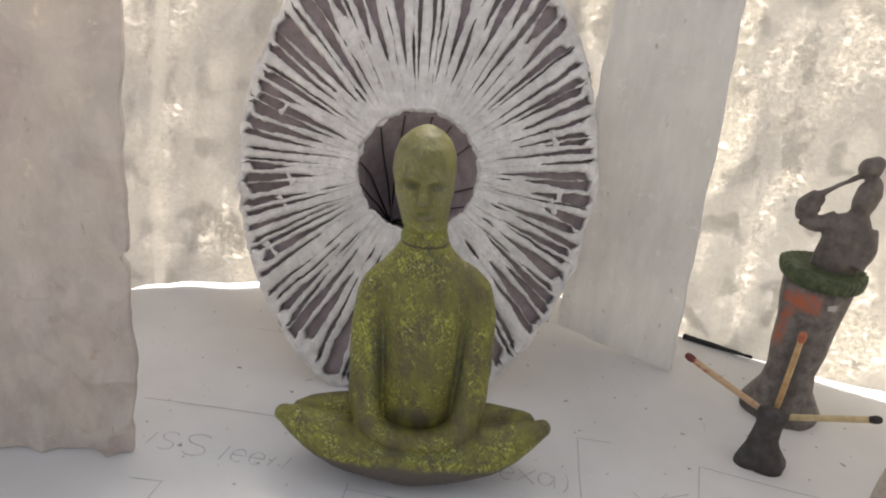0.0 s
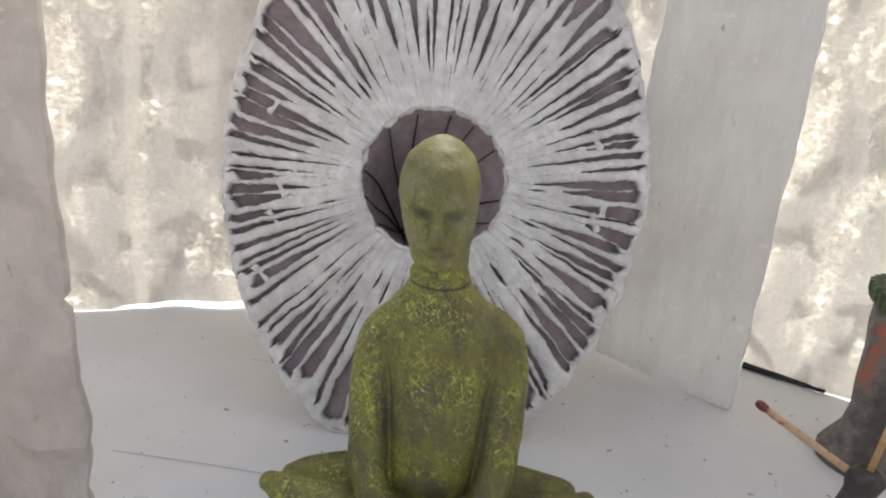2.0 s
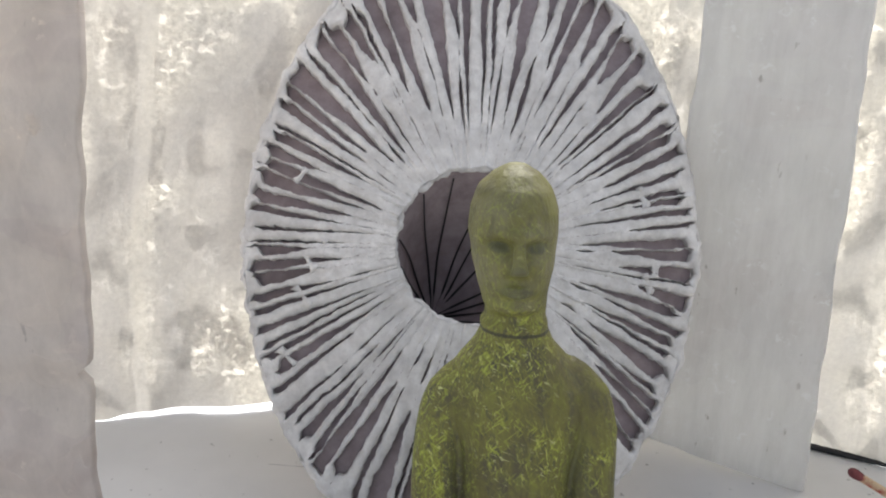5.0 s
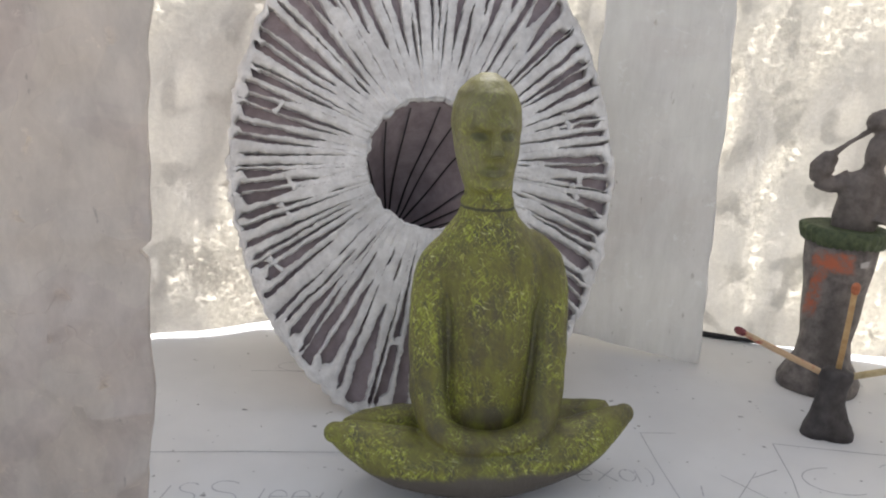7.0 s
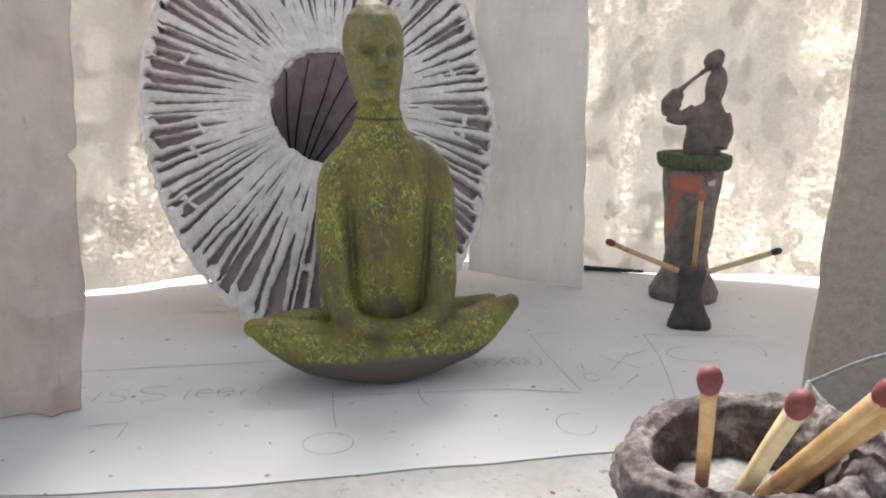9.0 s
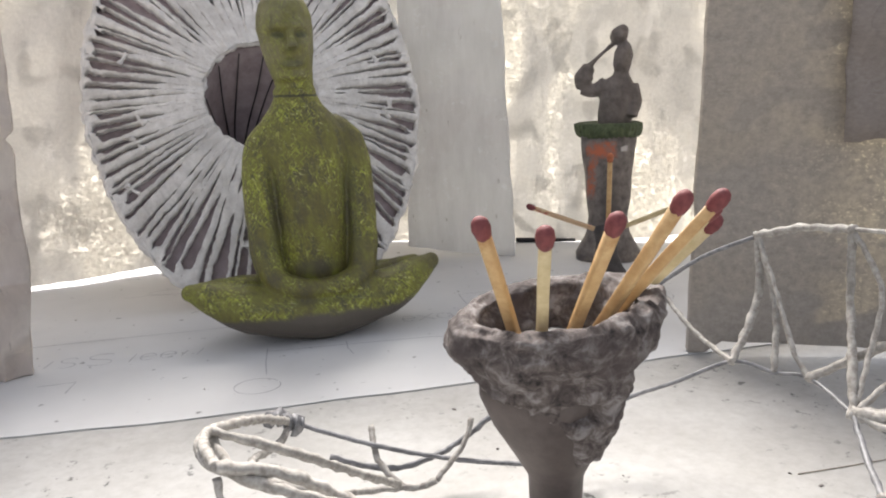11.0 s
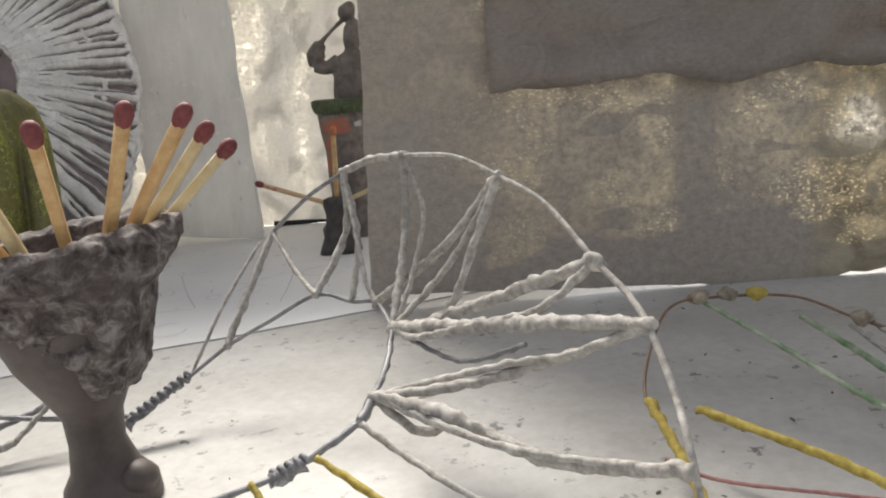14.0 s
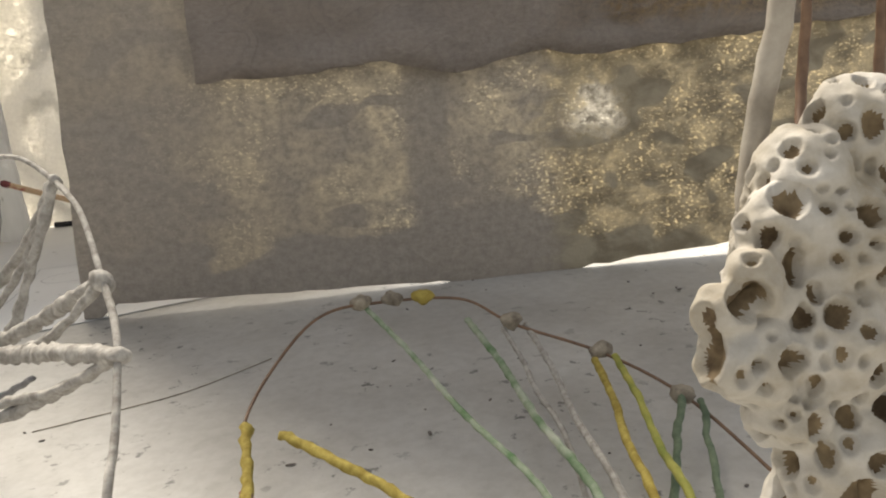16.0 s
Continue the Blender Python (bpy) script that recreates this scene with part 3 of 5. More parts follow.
def pedestal_material():
    """Grey clay with a hook-shaped smear of worn orange paint, a pale chip and a front that darkens downwards."""
    m, nt, b = nodes("smeared_pedestal_clay")
    pos = nt.nodes.new("ShaderNodeSeparateXYZ")
    nt.links.new(warped(nt, 0.5, 2.0), pos.inputs[0])
    x, y, z = pos.outputs["X"], pos.outputs["Y"], pos.outputs["Z"]
    n = tex(nt, "noise", 2.2, 7.0, 0.65)
    c = ramp(nt, n.outputs["Fac"], [(0.35, (0.1, 0.086, 0.08)), (0.65, (0.23, 0.205, 0.19))])
    front = rise(nt, y, 0.002, -0.002)
    lean = mth(nt, "MULTIPLY_ADD", z, -0.11, mth(nt, "ADD", x, 0.0125))
    down = mth(nt, "MULTIPLY", mth(nt, "MULTIPLY", rise(nt, mth(nt, "ABSOLUTE", lean), 0.0032, 0.0015), rise(nt, z, 0.031, 0.036)), rise(nt, z, 0.0625, 0.06))
    across = mth(nt, "MULTIPLY", mth(nt, "MULTIPLY", rise(nt, z, 0.0525, 0.0545), rise(nt, z, 0.0625, 0.061)), mth(nt, "MULTIPLY", rise(nt, x, -0.0115, -0.009), rise(nt, x, 0.0055, 0.003)))
    paint = mth(nt, "MULTIPLY", mth(nt, "MAXIMUM", down, across), front)
    worn = band(nt, n.outputs["Fac"], 0.9, 0.12, 0.42, 0.6)
    c = mixc(nt, mixc(nt, 1.0, paint, worn, "MULTIPLY"), c, (0.5, 0.135, 0.06))
    dark = mth(nt, "MULTIPLY", mth(nt, "MULTIPLY", rise(nt, mth(nt, "ABSOLUTE", mth(nt, "SUBTRACT", x, 0.001)), 0.006, 0.002), front), rise(nt, z, 0.05, 0.03))
    c = mixc(nt, mth(nt, "MULTIPLY", dark, 0.6), c, (0.055, 0.048, 0.045))
    chip = mth(nt, "MULTIPLY", mth(nt, "MULTIPLY", rise(nt, mth(nt, "ABSOLUTE", mth(nt, "SUBTRACT", x, 0.0085)), 0.0022, 0.0012), rise(nt, mth(nt, "ABSOLUTE", mth(nt, "SUBTRACT", z, 0.058)), 0.0016, 0.0008)), front)
    c = mixc(nt, chip, c, (0.5, 0.48, 0.46))
    nt.links.new(c, b.inputs["Base Color"])
    b.inputs["Roughness"].default_value = 0.7
    bump(nt, b, n.outputs["Fac"], 0.8, 0.08)
    return m


M_CRUST = crust_material()
M_PEDESTAL = pedestal_material()
M_WOODRED = plain("red_streaked_match_wood", (0.42, 0.07, 0.05), (0.62, 0.46, 0.28), 2.4, 0.6, 0.5, 0.03, (0.32, 0.45))
M_ASH = plain("pale_ash", (0.09, 0.085, 0.085), (0.36, 0.35, 0.34), 2.5, 0.9, 1.0, 0.12)


# ---- helpers for meshes; all lengths below are in centimetres ----
def obj(name, bm, material, parent=None, label="", smooth=True):
    me = bpy.data.meshes.new(name)
    bmesh.ops.scale(bm, vec=(CM, CM, CM), verts=bm.verts)
    bmesh.ops.recalc_face_normals(bm, faces=bm.faces)
    bm.to_mesh(me)
    bm.free()
    if smooth:
        me.polygons.foreach_set("use_smooth", [True] * len(me.polygons))
    me.materials.append(material)
    ob = new(name, me)
    if parent:
        ob.parent = parent
    if label:
        ob["label"] = label
    return ob


def part(name, bm, material, parent, label=""):
    return obj(name, bm, material, parent, label)


def thing(name, x, y, z, label, category, group="", rz=0.0):
    e = new(name)
    e.empty_display_size = 0.01
    e.matrix_world = pose(x * CM, y * CM, z * CM, 0, 0, rz)
    return tagged(e, label, category, group)


def tube(bm, pts, radii, sides=10, knobs=0.0, seed=0):
    """A tube through pts with a radius at each, resampled along a smooth curve; knobs roughens it as wound thread does."""
    P = [Vector(p) for p in pts]
    if not isinstance(radii, (list, tuple)):
        radii = [radii] * len(P)
    path, rad = [], []
    for i in range(len(P) - 1):
        p0, p1, p2, p3 = P[max(i - 1, 0)], P[i], P[i + 1], P[min(i + 2, len(P) - 1)]
        n = max(3, int((p2 - p1).length / 0.12)) if knobs else max(3, min(14, int((p2 - p1).length / 0.25)))
        for k in range(n):
            t = k / n
            path.append(0.5 * (2 * p1 + (p2 - p0) * t + (2 * p0 - 5 * p1 + 4 * p2 - p3) * t * t + (3 * p1 - p0 - 3 * p2 + p3) * t ** 3))
            rad.append(radii[i] * (1 - t) + radii[i + 1] * t)
    path.append(P[-1]), rad.append(radii[-1])
    rings, up = [], Vector((0.13, 0.21, 0.97))
    if any(abs((q - p).normalized().dot(up)) > 0.95 for p, q in zip(path, path[1:])):
        up = Vector((0.21, 0.97, 0.13))
    for i, p in enumerate(path):
        d = (path[min(i + 1, len(path) - 1)] - path[max(i - 1, 0)]).normalized()
        a = d.cross(up)
        if a.length < 0.05:
            a = d.cross(Vector((1, 0, 0)))
        a.normalize()
        b = d.cross(a)
        ring = []
        for k in range(sides):
            w = 2 * math.pi * k / sides
            r = rad[i]
            if knobs:
                r *= 1 + knobs * noise.noise(Vector((p.x * 4 + seed, p.y * 4, p.z * 4 + 0.6 * k))) + 0.35 * knobs * math.sin(i * 1.9 + w)
            ring.append(bm.verts.new(p + a * math.cos(w) * r + b * math.sin(w) * r))
        rings.append(ring)
    for r0, r1 in zip(rings, rings[1:]):
        for k in range(sides):
            bm.faces.new((r0[k], r0[(k + 1) % sides], r1[(k + 1) % sides], r1[k]))
    bm.faces.new(rings[0][::-1]), bm.faces.new(rings[-1])
    return bm


def loft(bm, rings, sides=28, wobble=0.0, seed=0.0, cap=(True, True)):
    """Closed skin over elliptic rings (cx, cy, z, rx, ry)."""
    made = []
    for cx, cy, z, rx, ry in rings:
        ring = []
        for k in range(sides):
            w = 2 * math.pi * k / sides
            q = 1 + wobble * noise.noise(Vector((math.cos(w) * 1.4 + seed, math.sin(w) * 1.4, z * 0.8)))
            ring.append(bm.verts.new((cx + rx * q * math.cos(w), cy + ry * q * math.sin(w), z)))
        made.append(ring)
    for r0, r1 in zip(made, made[1:]):
        for k in range(sides):
            bm.faces.new((r0[k], r0[(k + 1) % sides], r1[(k + 1) % sides], r1[k]))
    if cap[0]:
        bm.faces.new(made[0][::-1])
    if cap[1]:
        bm.faces.new(made[-1])
    return bm


def blob(bm, c, r, rot=None, seg=20):
    m = Matrix.Translation(c)
    if rot:
        m = m @ Euler([radians(a) for a in rot]).to_matrix().to_4x4()
    bmesh.ops.create_uvsphere(bm, u_segments=seg, v_segments=max(8, seg // 2), radius=1.0, matrix=m @ Matrix.Diagonal((*r, 1)))
    return bm


def roughen(bm, amount, freq, seed=0.0):
    bm.normal_update()
    for v in bm.verts:
        q = v.co * freq + Vector((seed, seed * 0.7, 0))
        v.co += v.normal * amount * (noise.noise(q) + 0.5 * noise.noise(q * 2.3))


def remeshed(ob, voxel, smooth=4):
    r = ob.modifiers.new("skin", "REMESH")
    r.mode, r.voxel_size, r.use_smooth_shade = "VOXEL", voxel * CM, True
    s = ob.modifiers.new("soften", "SMOOTH")
    s.factor, s.iterations = 0.5, smooth
    return ob


# ---- the setting ----
def slab(name, p0, p1, height, thick, material, label, lean=0.0, edge=0.12, gaps=(), step=0.55, wave=0.12, seed=0.0, taper0=0.0, taper1=0.0, fold=0.0, thin=1.0):
    """An upright sheet from p0 to p1 on the floor, its back thick behind; gaps: (from, to, rise0, rise1) along its foot, where the foot lifts off.
    lean: how far the top goes back; taper0, taper1: how far each end moves along the sheet towards the top."""
    a, b = Vector((*p0, 0)), Vector((*p1, 0))
    length = (b - a).length
    along = (b - a).normalized()
    back = Vector((-along.y, along.x, 0))
    nu, nv = max(8, int(length / step)), max(8, int(height / step))
    bm = bmesh.new()
    front, rear = [], []
    for i in range(nu + 1):
        u = i / nu
        fr, re = [], []
        d = u * length
        lift = 0.03 + 0.05 * abs(noise.noise(Vector((d * 1.7, seed, 3.0))))
        for g0, g1, r0, r1 in gaps:
            if g0 <= d <= g1:
                lift = r0 + (r1 - r0) * (d - g0) / (g1 - g0) + 0.08 * noise.noise(Vector((d * 2.0, seed, 1.0)))
        for j in range(nv + 1):
            v = j / nv
            z = lift + (height - lift) * v
            end = taper0 * (z / height) * (1 - u) + taper1 * (z / height) * u
            rag = 0.10 * noise.noise(Vector((z * 0.9, seed + u * 9, 0.5))) if i in (0, nu) else 0.0
            bow = wave * noise.noise(Vector((d * 0.25, z * 0.25, seed))) + 0.35 * wave * noise.noise(Vector((d * 1.1, z * 1.1, seed + 5)))
            if fold:
                seam = 8.15 + 0.09 * (length - d) + 0.25 * noise.noise(Vector((d * 0.5, 2.0, seed)))
                s = max(0.0, min(1.0, (z - seam + 0.25) / 0.5))
                bow += fold * s + 0.5 * fold * math.exp(-((z - seam - 0.5) / 0.5) ** 2)
                crease = abs(noise.noise(Vector((d * 0.45 + 3, z * 0.3, seed + 9))))
                bow -= 0.6 * max(0.0, 1 - crease * 6) * max(0.0, 1 - z / 7.0) * max(0.0, 1 - (length - d) / 7.0)
                if i == nu:
                    rag -= 0.28 * math.exp(-((z - seam) / 0.18) ** 2) - 0.1 * math.exp(-((z - 4.0) / 1.8) ** 2)
            p = a + along * (d + end + rag) + back * (lean * z / height + bow) + Vector((0, 0, z))
            fr.append(bm.verts.new(p))
            re.append(bm.verts.new(p + back * thick * (thin + (1 - thin) * max(0.0, 1 - d / 1.5))))
        front.append(fr), rear.append(re)
    for i in range(nu):
        for j in range(nv):
            bm.faces.new((front[i][j], front[i + 1][j], front[i + 1][j + 1], front[i][j + 1]))
            bm.faces.new((rear[i][j], rear[i][j + 1], rear[i + 1][j + 1], rear[i + 1][j]))
    for i in range(nu):
        bm.faces.new((front[i][0], rear[i][0], rear[i + 1][0], front[i + 1][0]))
        bm.faces.new((front[i][nv], front[i + 1][nv], rear[i + 1][nv], rear[i][nv]))
    for j in range(nv):
        bm.faces.new((front[0][j], front[0][j + 1], rear[0][j + 1], rear[0][j]))
        bm.faces.new((front[nu][j], rear[nu][j], rear[nu][j + 1], front[nu][j + 1]))
    ob = obj(name, bm, material)
    bev = ob.modifiers.new("worn_edge", "BEVEL")
    bev.width, bev.segments, bev.angle_limit = min(edge, thick * 0.45) * CM, 3, radians(50)
    return tagged(ob, label, "wall", kind="structure")


def floor_sheet(name, x0, x1, y0, y1, z, thick, material, label, category, step=1.2, wave=0.0, ragged=0.0, slant=0.0):
    """A flat sheet; slant: how far its front edge runs back for each centimetre past x = -5."""
    bm = bmesh.new()
    nx, ny = max(2, int((x1 - x0) / step)), max(2, int((y1 - y0) / step))
    top = [[bm.verts.new((x0 + (x1 - x0) * i / nx, y0 + (y1 - y0) * j / ny + slant * max(0.0, x0 + (x1 - x0) * i / nx + 5.0) * (1 - j / ny) + (ragged * noise.noise(Vector((i * 0.35, 2.0, 0))) if j == 0 else 0),
                          z + wave * noise.noise(Vector((i * 0.15, j * 0.15, 4))))) for j in range(ny + 1)] for i in range(nx + 1)]
    for i in range(nx):
        for j in range(ny):
            bm.faces.new((top[i][j], top[i + 1][j], top[i + 1][j + 1], top[i][j + 1]))
    g = bmesh.ops.extrude_face_region(bm, geom=bm.faces[:])
    bmesh.ops.translate(bm, vec=(0, 0, -thick), verts=[e for e in g["geom"] if isinstance(e, bmesh.types.BMVert)])
    ob = obj(name, bm, material, smooth=False)
    return tagged(ob, label, category, kind="structure")


floor_sheet("floor", -60, 75, -45, 60, -0.05, 2.5, M_BOARD, "white-painted dusty board with chips and scuffs", "board", step=9.0)
floor_sheet("paper_sheet", -40, 27.0, 18.45, 52, 0.0, 0.03, M_PAPER, "large white drawing paper with faint pencil marks on the board", "paper", step=0.8, ragged=0.12, slant=0.095)
slab("wall_left", (-26.0, 19.1), (-10.1, 23.4), 30, 0.36, M_SLAB, "grey-white plaster slab with a dented seam", lean=-1.6, edge=0.3, taper1=1.9, wave=0.35, seed=2.0, step=0.28, fold=-0.14)
slab("wall_back_left", (-24.0, 31.2), (1.0, 42.65), 34, 0.04, M_GREYPARCH, "translucent backlit parchment sheet with mottled patches", gaps=((8.0, 19.0, 0.12, 0.4),), wave=0.5, seed=7.0)
slab("panel_back", (4.4, 37.6), (10.0, 35.85), 30, 0.35, M_PANEL, "pale plastered panel with vertical brush streaks", edge=0.12, gaps=((0.0, 5.0, 0.55, 0.05),), taper1=-1.3, wave=0.12, seed=11.0)
slab("wall_back_right", (-0.6, 43.35), (26.6, 34.74), 34, 0.04, M_PARCH, "translucent backlit parchment sheet with bright spots", gaps=((15.7, 24.7, 0.05, 0.5),), wave=0.5, seed=16.0)
slab("wall_right", (12.35, 20.2), (46.0, 11.0), 30, 0.5, M_RWALL, "grey mottled parchment wall lit from behind", edge=0.2, gaps=((0.8, 11.7, 0.45, 0.0), (11.7, 16.9, -0.07, -0.07), (16.9, 22.8, 0.02, 0.34), (22.8, 36.0, 0.34, 0.5)), lean=1.9, taper0=1.1, wave=0.2, seed=23.0, thin=0.12)
# the cloth layer glued over the upper part of the right wall
bm = bmesh.new()
wa, wd, wb = Vector((12.4, 21.0, 0)), Vector((0.9584, -0.2853, 0)), Vector((0.2853, 0.9584, 0))
grid = []
for i in range(61):
    u = 4.7 + 27.0 * i / 60
    low = 7.25 + 0.6 * noise.noise(Vector((u * 0.35, 0, 3))) + 0.12 * noise.noise(Vector((u * 1.3, 1, 3))) + 0.5 * max(0, (u - 17) / 8)
    col = []
    for j in range(41):
        z = low + (29.8 - low) * j / 40
        ripple = 0.55 * noise.noise(Vector((u * 0.3 + z * 0.35, z * 1.1, 6))) + 0.22 * max(0.0, 1 - 5 * abs(noise.noise(Vector((u * 0.16 + z * 0.5, z * 0.25 - u * 0.1, 21))))) + 0.3 * abs(noise.noise(Vector((u * 0.2 + z * 0.55, z * 0.5, 13)))) + 0.12 * noise.noise(Vector((u * 0.8 - z * 0.5, z * 2.2, 9))) + 0.16 * noise.noise(Vector((u * 1.1 + z * 0.5, z * 0.3, 2)))
        edge_u = 0.15 * noise.noise(Vector((z * 0.6, 5, 5))) if i == 0 else 0
        col.append(bm.verts.new(wa + wd * (u + edge_u) - wb * (0.45 + ripple + 0.77 * (1 - u / 35) - 1.9 * z / 30) + Vector((0, 0, z))))
    grid.append(col)
for i in range(60):
    for j in range(40):
        bm.faces.new((grid[i][j], grid[i + 1][j], grid[i + 1][j + 1], grid[i][j + 1]))
cloth = obj("cloth_layer", bm, M_CLOTH)
cloth.modifiers.new("thick", "SOLIDIFY").thickness = 0.12 * CM
tagged(cloth, "grey-brown cloth layer with a ragged hem glued on the parchment wall", "cloth")


# ---- radial fan ----
FAN_O = Vector((-2.46, 33.37, 8.9))
FAN_N = Vector((0.1716, -0.9125, 0.3713)).normalized()
FAN_U = Vector((0.9828, 0.1848, 0.0))
FAN_V = FAN_N.cross(FAN_U)


def fan_radius(w):
    """Distance of the fan's rim from its middle at the angle w: an egg, blunt end down."""
    c, s = math.cos(w), math.sin(w)
    top, side, low = 11.0, 7.6, 10.3
    r = 1.0 / math.sqrt((c / side) ** 2 + (s / (top if s > 0 else low)) ** 2)
    if s < 0:
        r *= 1 - 0.03 * abs(c * s) * 2
        r = min(r, 9.35 / max(0.05, -s))
    return r


def fan_point(w, r, lift):
    q = r / fan_radius(w)
    dome = 0.55 - 0.95 * q * q
    return FAN_O + FAN_U * (math.cos(w) * r) + FAN_V * (math.sin(w) * r) + FAN_N * (dome + lift)


rng = random.Random(5)
fan = new("radial_fan")
fan.empty_display_size = 0.01
tagged(fan, "oval plaster fan of white radiating ribs with a dark hollow centre", "sculpture")
N_RIB = 92
slots = []
for i in range(N_RIB):
    kind = rng.random()
    inner = rng.uniform(0.1, 0.2) if kind < 0.22 else rng.uniform(0.2, 0.42) if kind < 0.72 else rng.uniform(0.42, 0.66)
    slots.append((2 * math.pi * (i + rng.uniform(-0.36, 0.36)) / N_RIB, inner, rng.choice((0.3, 0.5, 0.75, 0.95, 1.1)) * rng.uniform(0.8, 1.1), rng.uniform(0.88, 0.995), rng.uniform(0.4, 0.8) if rng.random() < 0.08 else 2.0, rng.uniform(0.35, 0.9), rng.uniform(-0.035, 0.035)))
NR = 112
for i in range(N_RIB):
    w0, w1 = slots[i][0], slots[(i + 1) % N_RIB][0]
    if w1 < w0:
        w1 += 2 * math.pi
    wm, half = (w0 + w1) / 2, (w1 - w0) / 2
    bm = bmesh.new()
    rows_ = []

    def cut(slot, q, side):
        angle, inner, gap, outer, bridge, power, _ = slot
        outer += 0.03 * math.sin(angle * 53.0 + side * 2.1)
        inner += 0.02 * math.sin(angle * 31.0 + side * 1.7)
        if bridge > 1.5 and inner > 0.34 and 0.14 < q < inner - 0.1:  # a short slit of its own nearer the hub
            s = (q - 0.14) / (inner - 0.24)
            return min(half, 0.05) * max(0.0, power - 0.5) * 1.0 * math.sin(math.pi * s)
        if q < inner or q > outer + 0.03 or abs(q - bridge) < 0.025:
            return 0.0
        s = (q - inner) / (outer - inner)
        close = 1.0 if q < outer else max(0.0, (outer + 0.03 - q) / 0.03)
        return min(half, 0.055) * gap * min(1.0, s * 1.6) ** power * (0.7 + 0.3 * s) * close

    for k in range(NR + 1):
        q = k / NR
        r = 2.55 + (fan_radius(wm) - 2.6) * q
        c0, c1 = cut(slots[i], q, 0), cut(slots[(i + 1) % N_RIB], q, 1)
        s0, s1 = slots[i][6] * (q - 0.5), slots[(i + 1) % N_RIB][6] * (q - 0.5)
        a = w0 + s0 + c0 + (0.008 * noise.noise(Vector((q * 6, slots[i][0] * 9, 0))) + 0.007 * noise.noise(Vector((q * 20, slots[i][0] * 9, 4))) + 0.006 * noise.noise(Vector((q * 75, slots[i][0] * 9, 8)))) * (1.0 if q > 0.08 else 0.2)
        b = w1 + s1 - c1 + (0.008 * noise.noise(Vector((q * 6, slots[(i + 1) % N_RIB][0] * 9, 0))) + 0.007 * noise.noise(Vector((q * 20, slots[(i + 1) % N_RIB][0] * 9, 14))) + 0.006 * noise.noise(Vector((q * 75, slots[(i + 1) % N_RIB][0] * 9, 18)))) * (1.0 if q > 0.08 else 0.2)
        open0, open1 = min(1.0, c0 * r / 0.05), min(1.0, c1 * r / 0.05)
        row = []
        for m, side, op in ((0, -0.42, open0), (0.02, -0.1, open0), (0.18, 0.03, open0), (0.5, 0.0, 0), (0.82, 0.03, open1), (0.98, -0.1, open1), (1, -0.42, open1)):
            w = a + (b - a) * m
            h = 0.12 + side * op if m not in (0, 1) else 0.12 - 0.44 * min(1.0, op * 3)
            h += 0.05 * noise.noise(Vector((q * 4, math.cos(w) * 9, math.sin(w) * 9))) + 0.06 * noise.noise(Vector((q * 3, math.cos(w) * 42, math.sin(w) * 42))) + 0.035 * noise.noise(Vector((q * 40, math.cos(w) * 60, math.sin(w) * 60)))
            r_in = 2.55 + 0.14 * noise.noise(Vector((math.cos(w) * 5, math.sin(w) * 5, 0)))
            row.append(bm.verts.new(fan_point(w, r_in + (fan_radius(w) - 0.05 - r_in) * q, h)))
        rows_.append(row)
    for r0, r1 in zip(rows_, rows_[1:]):
        for k in range(6):
            bm.faces.new((r0[k], r0[k + 1], r1[k + 1], r1[k]))
        for k in (1, 5):
            bm.edges.get((r0[k], r1[k])).smooth = False
    bm.faces.new(rows_[0]), bm.faces.new(rows_[-1][::-1])
    part("rib", bm, M_RIB, fan)
bm = bmesh.new()
NK = 360
ring_rows = []
for k in range(NK):
    w = 2 * math.pi * k / NK
    c9, s9 = math.cos(w) * 9, math.sin(w) * 9
    R = fan_radius(w) + 0.1 + 0.16 * noise.noise(Vector((c9 * 1.4, s9 * 1.4, 1))) + 0.12 * noise.noise(Vector((c9 * 4.5, s9 * 4.5, 2)))
    inner = fan_radius(w) - 0.16 + 0.2 * noise.noise(Vector((c9 * 2.5, s9 * 2.5, 5))) + 0.1 * noise.noise(Vector((c9 * 7, s9 * 7, 5)))
    ridge = 0.05 * noise.noise(Vector((c9 * 3, s9 * 3, 8))) + 0.05 * noise.noise(Vector((c9 * 8, s9 * 8, 8)))
    ring_rows.append([bm.verts.new(fan_point(w, r, h)) for r, h in ((inner, -0.32), (inner, 0.06), (inner + 0.06, 0.11 + ridge), ((inner + R) / 2, 0.12 + ridge), (R - 0.04, 0.05 + ridge), (R, -0.08), (R - 0.06, -0.32))])
for k in range(NK):
    r0, r1 = ring_rows[k], ring_rows[(k + 1) % NK]
    for j in range(7):
        bm.faces.new((r0[j], r0[(j + 1) % 7], r1[(j + 1) % 7], r1[j]))
part("rim", bm, M_RIB, fan, "ragged torn plaster rim")
for k in range(7):
    w, q = (rng.uniform(2.6, 4.2) if k < 5 else rng.uniform(0, 6.28)), rng.uniform(0.45, 0.93)
    r = 2.55 + (fan_radius(w) - 2.6) * q
    turn = rng.uniform(0.03, 0.07)
    slope = rng.uniform(-0.2, 0.2)
    bm = bmesh.new()
    tube(bm, [fan_point(w - turn, r - slope, 0.1), fan_point(w, r, rng.uniform(-0.06, 0.14)), fan_point(w + turn, r + slope, 0.1)], [rng.uniform(0.08, 0.16), rng.uniform(0.05, 0.1), rng.uniform(0.08, 0.16)], 8, knobs=0.8, seed=k)
    part("plaster_bridge", bm, M_RIB, fan)
bm = bmesh.new()
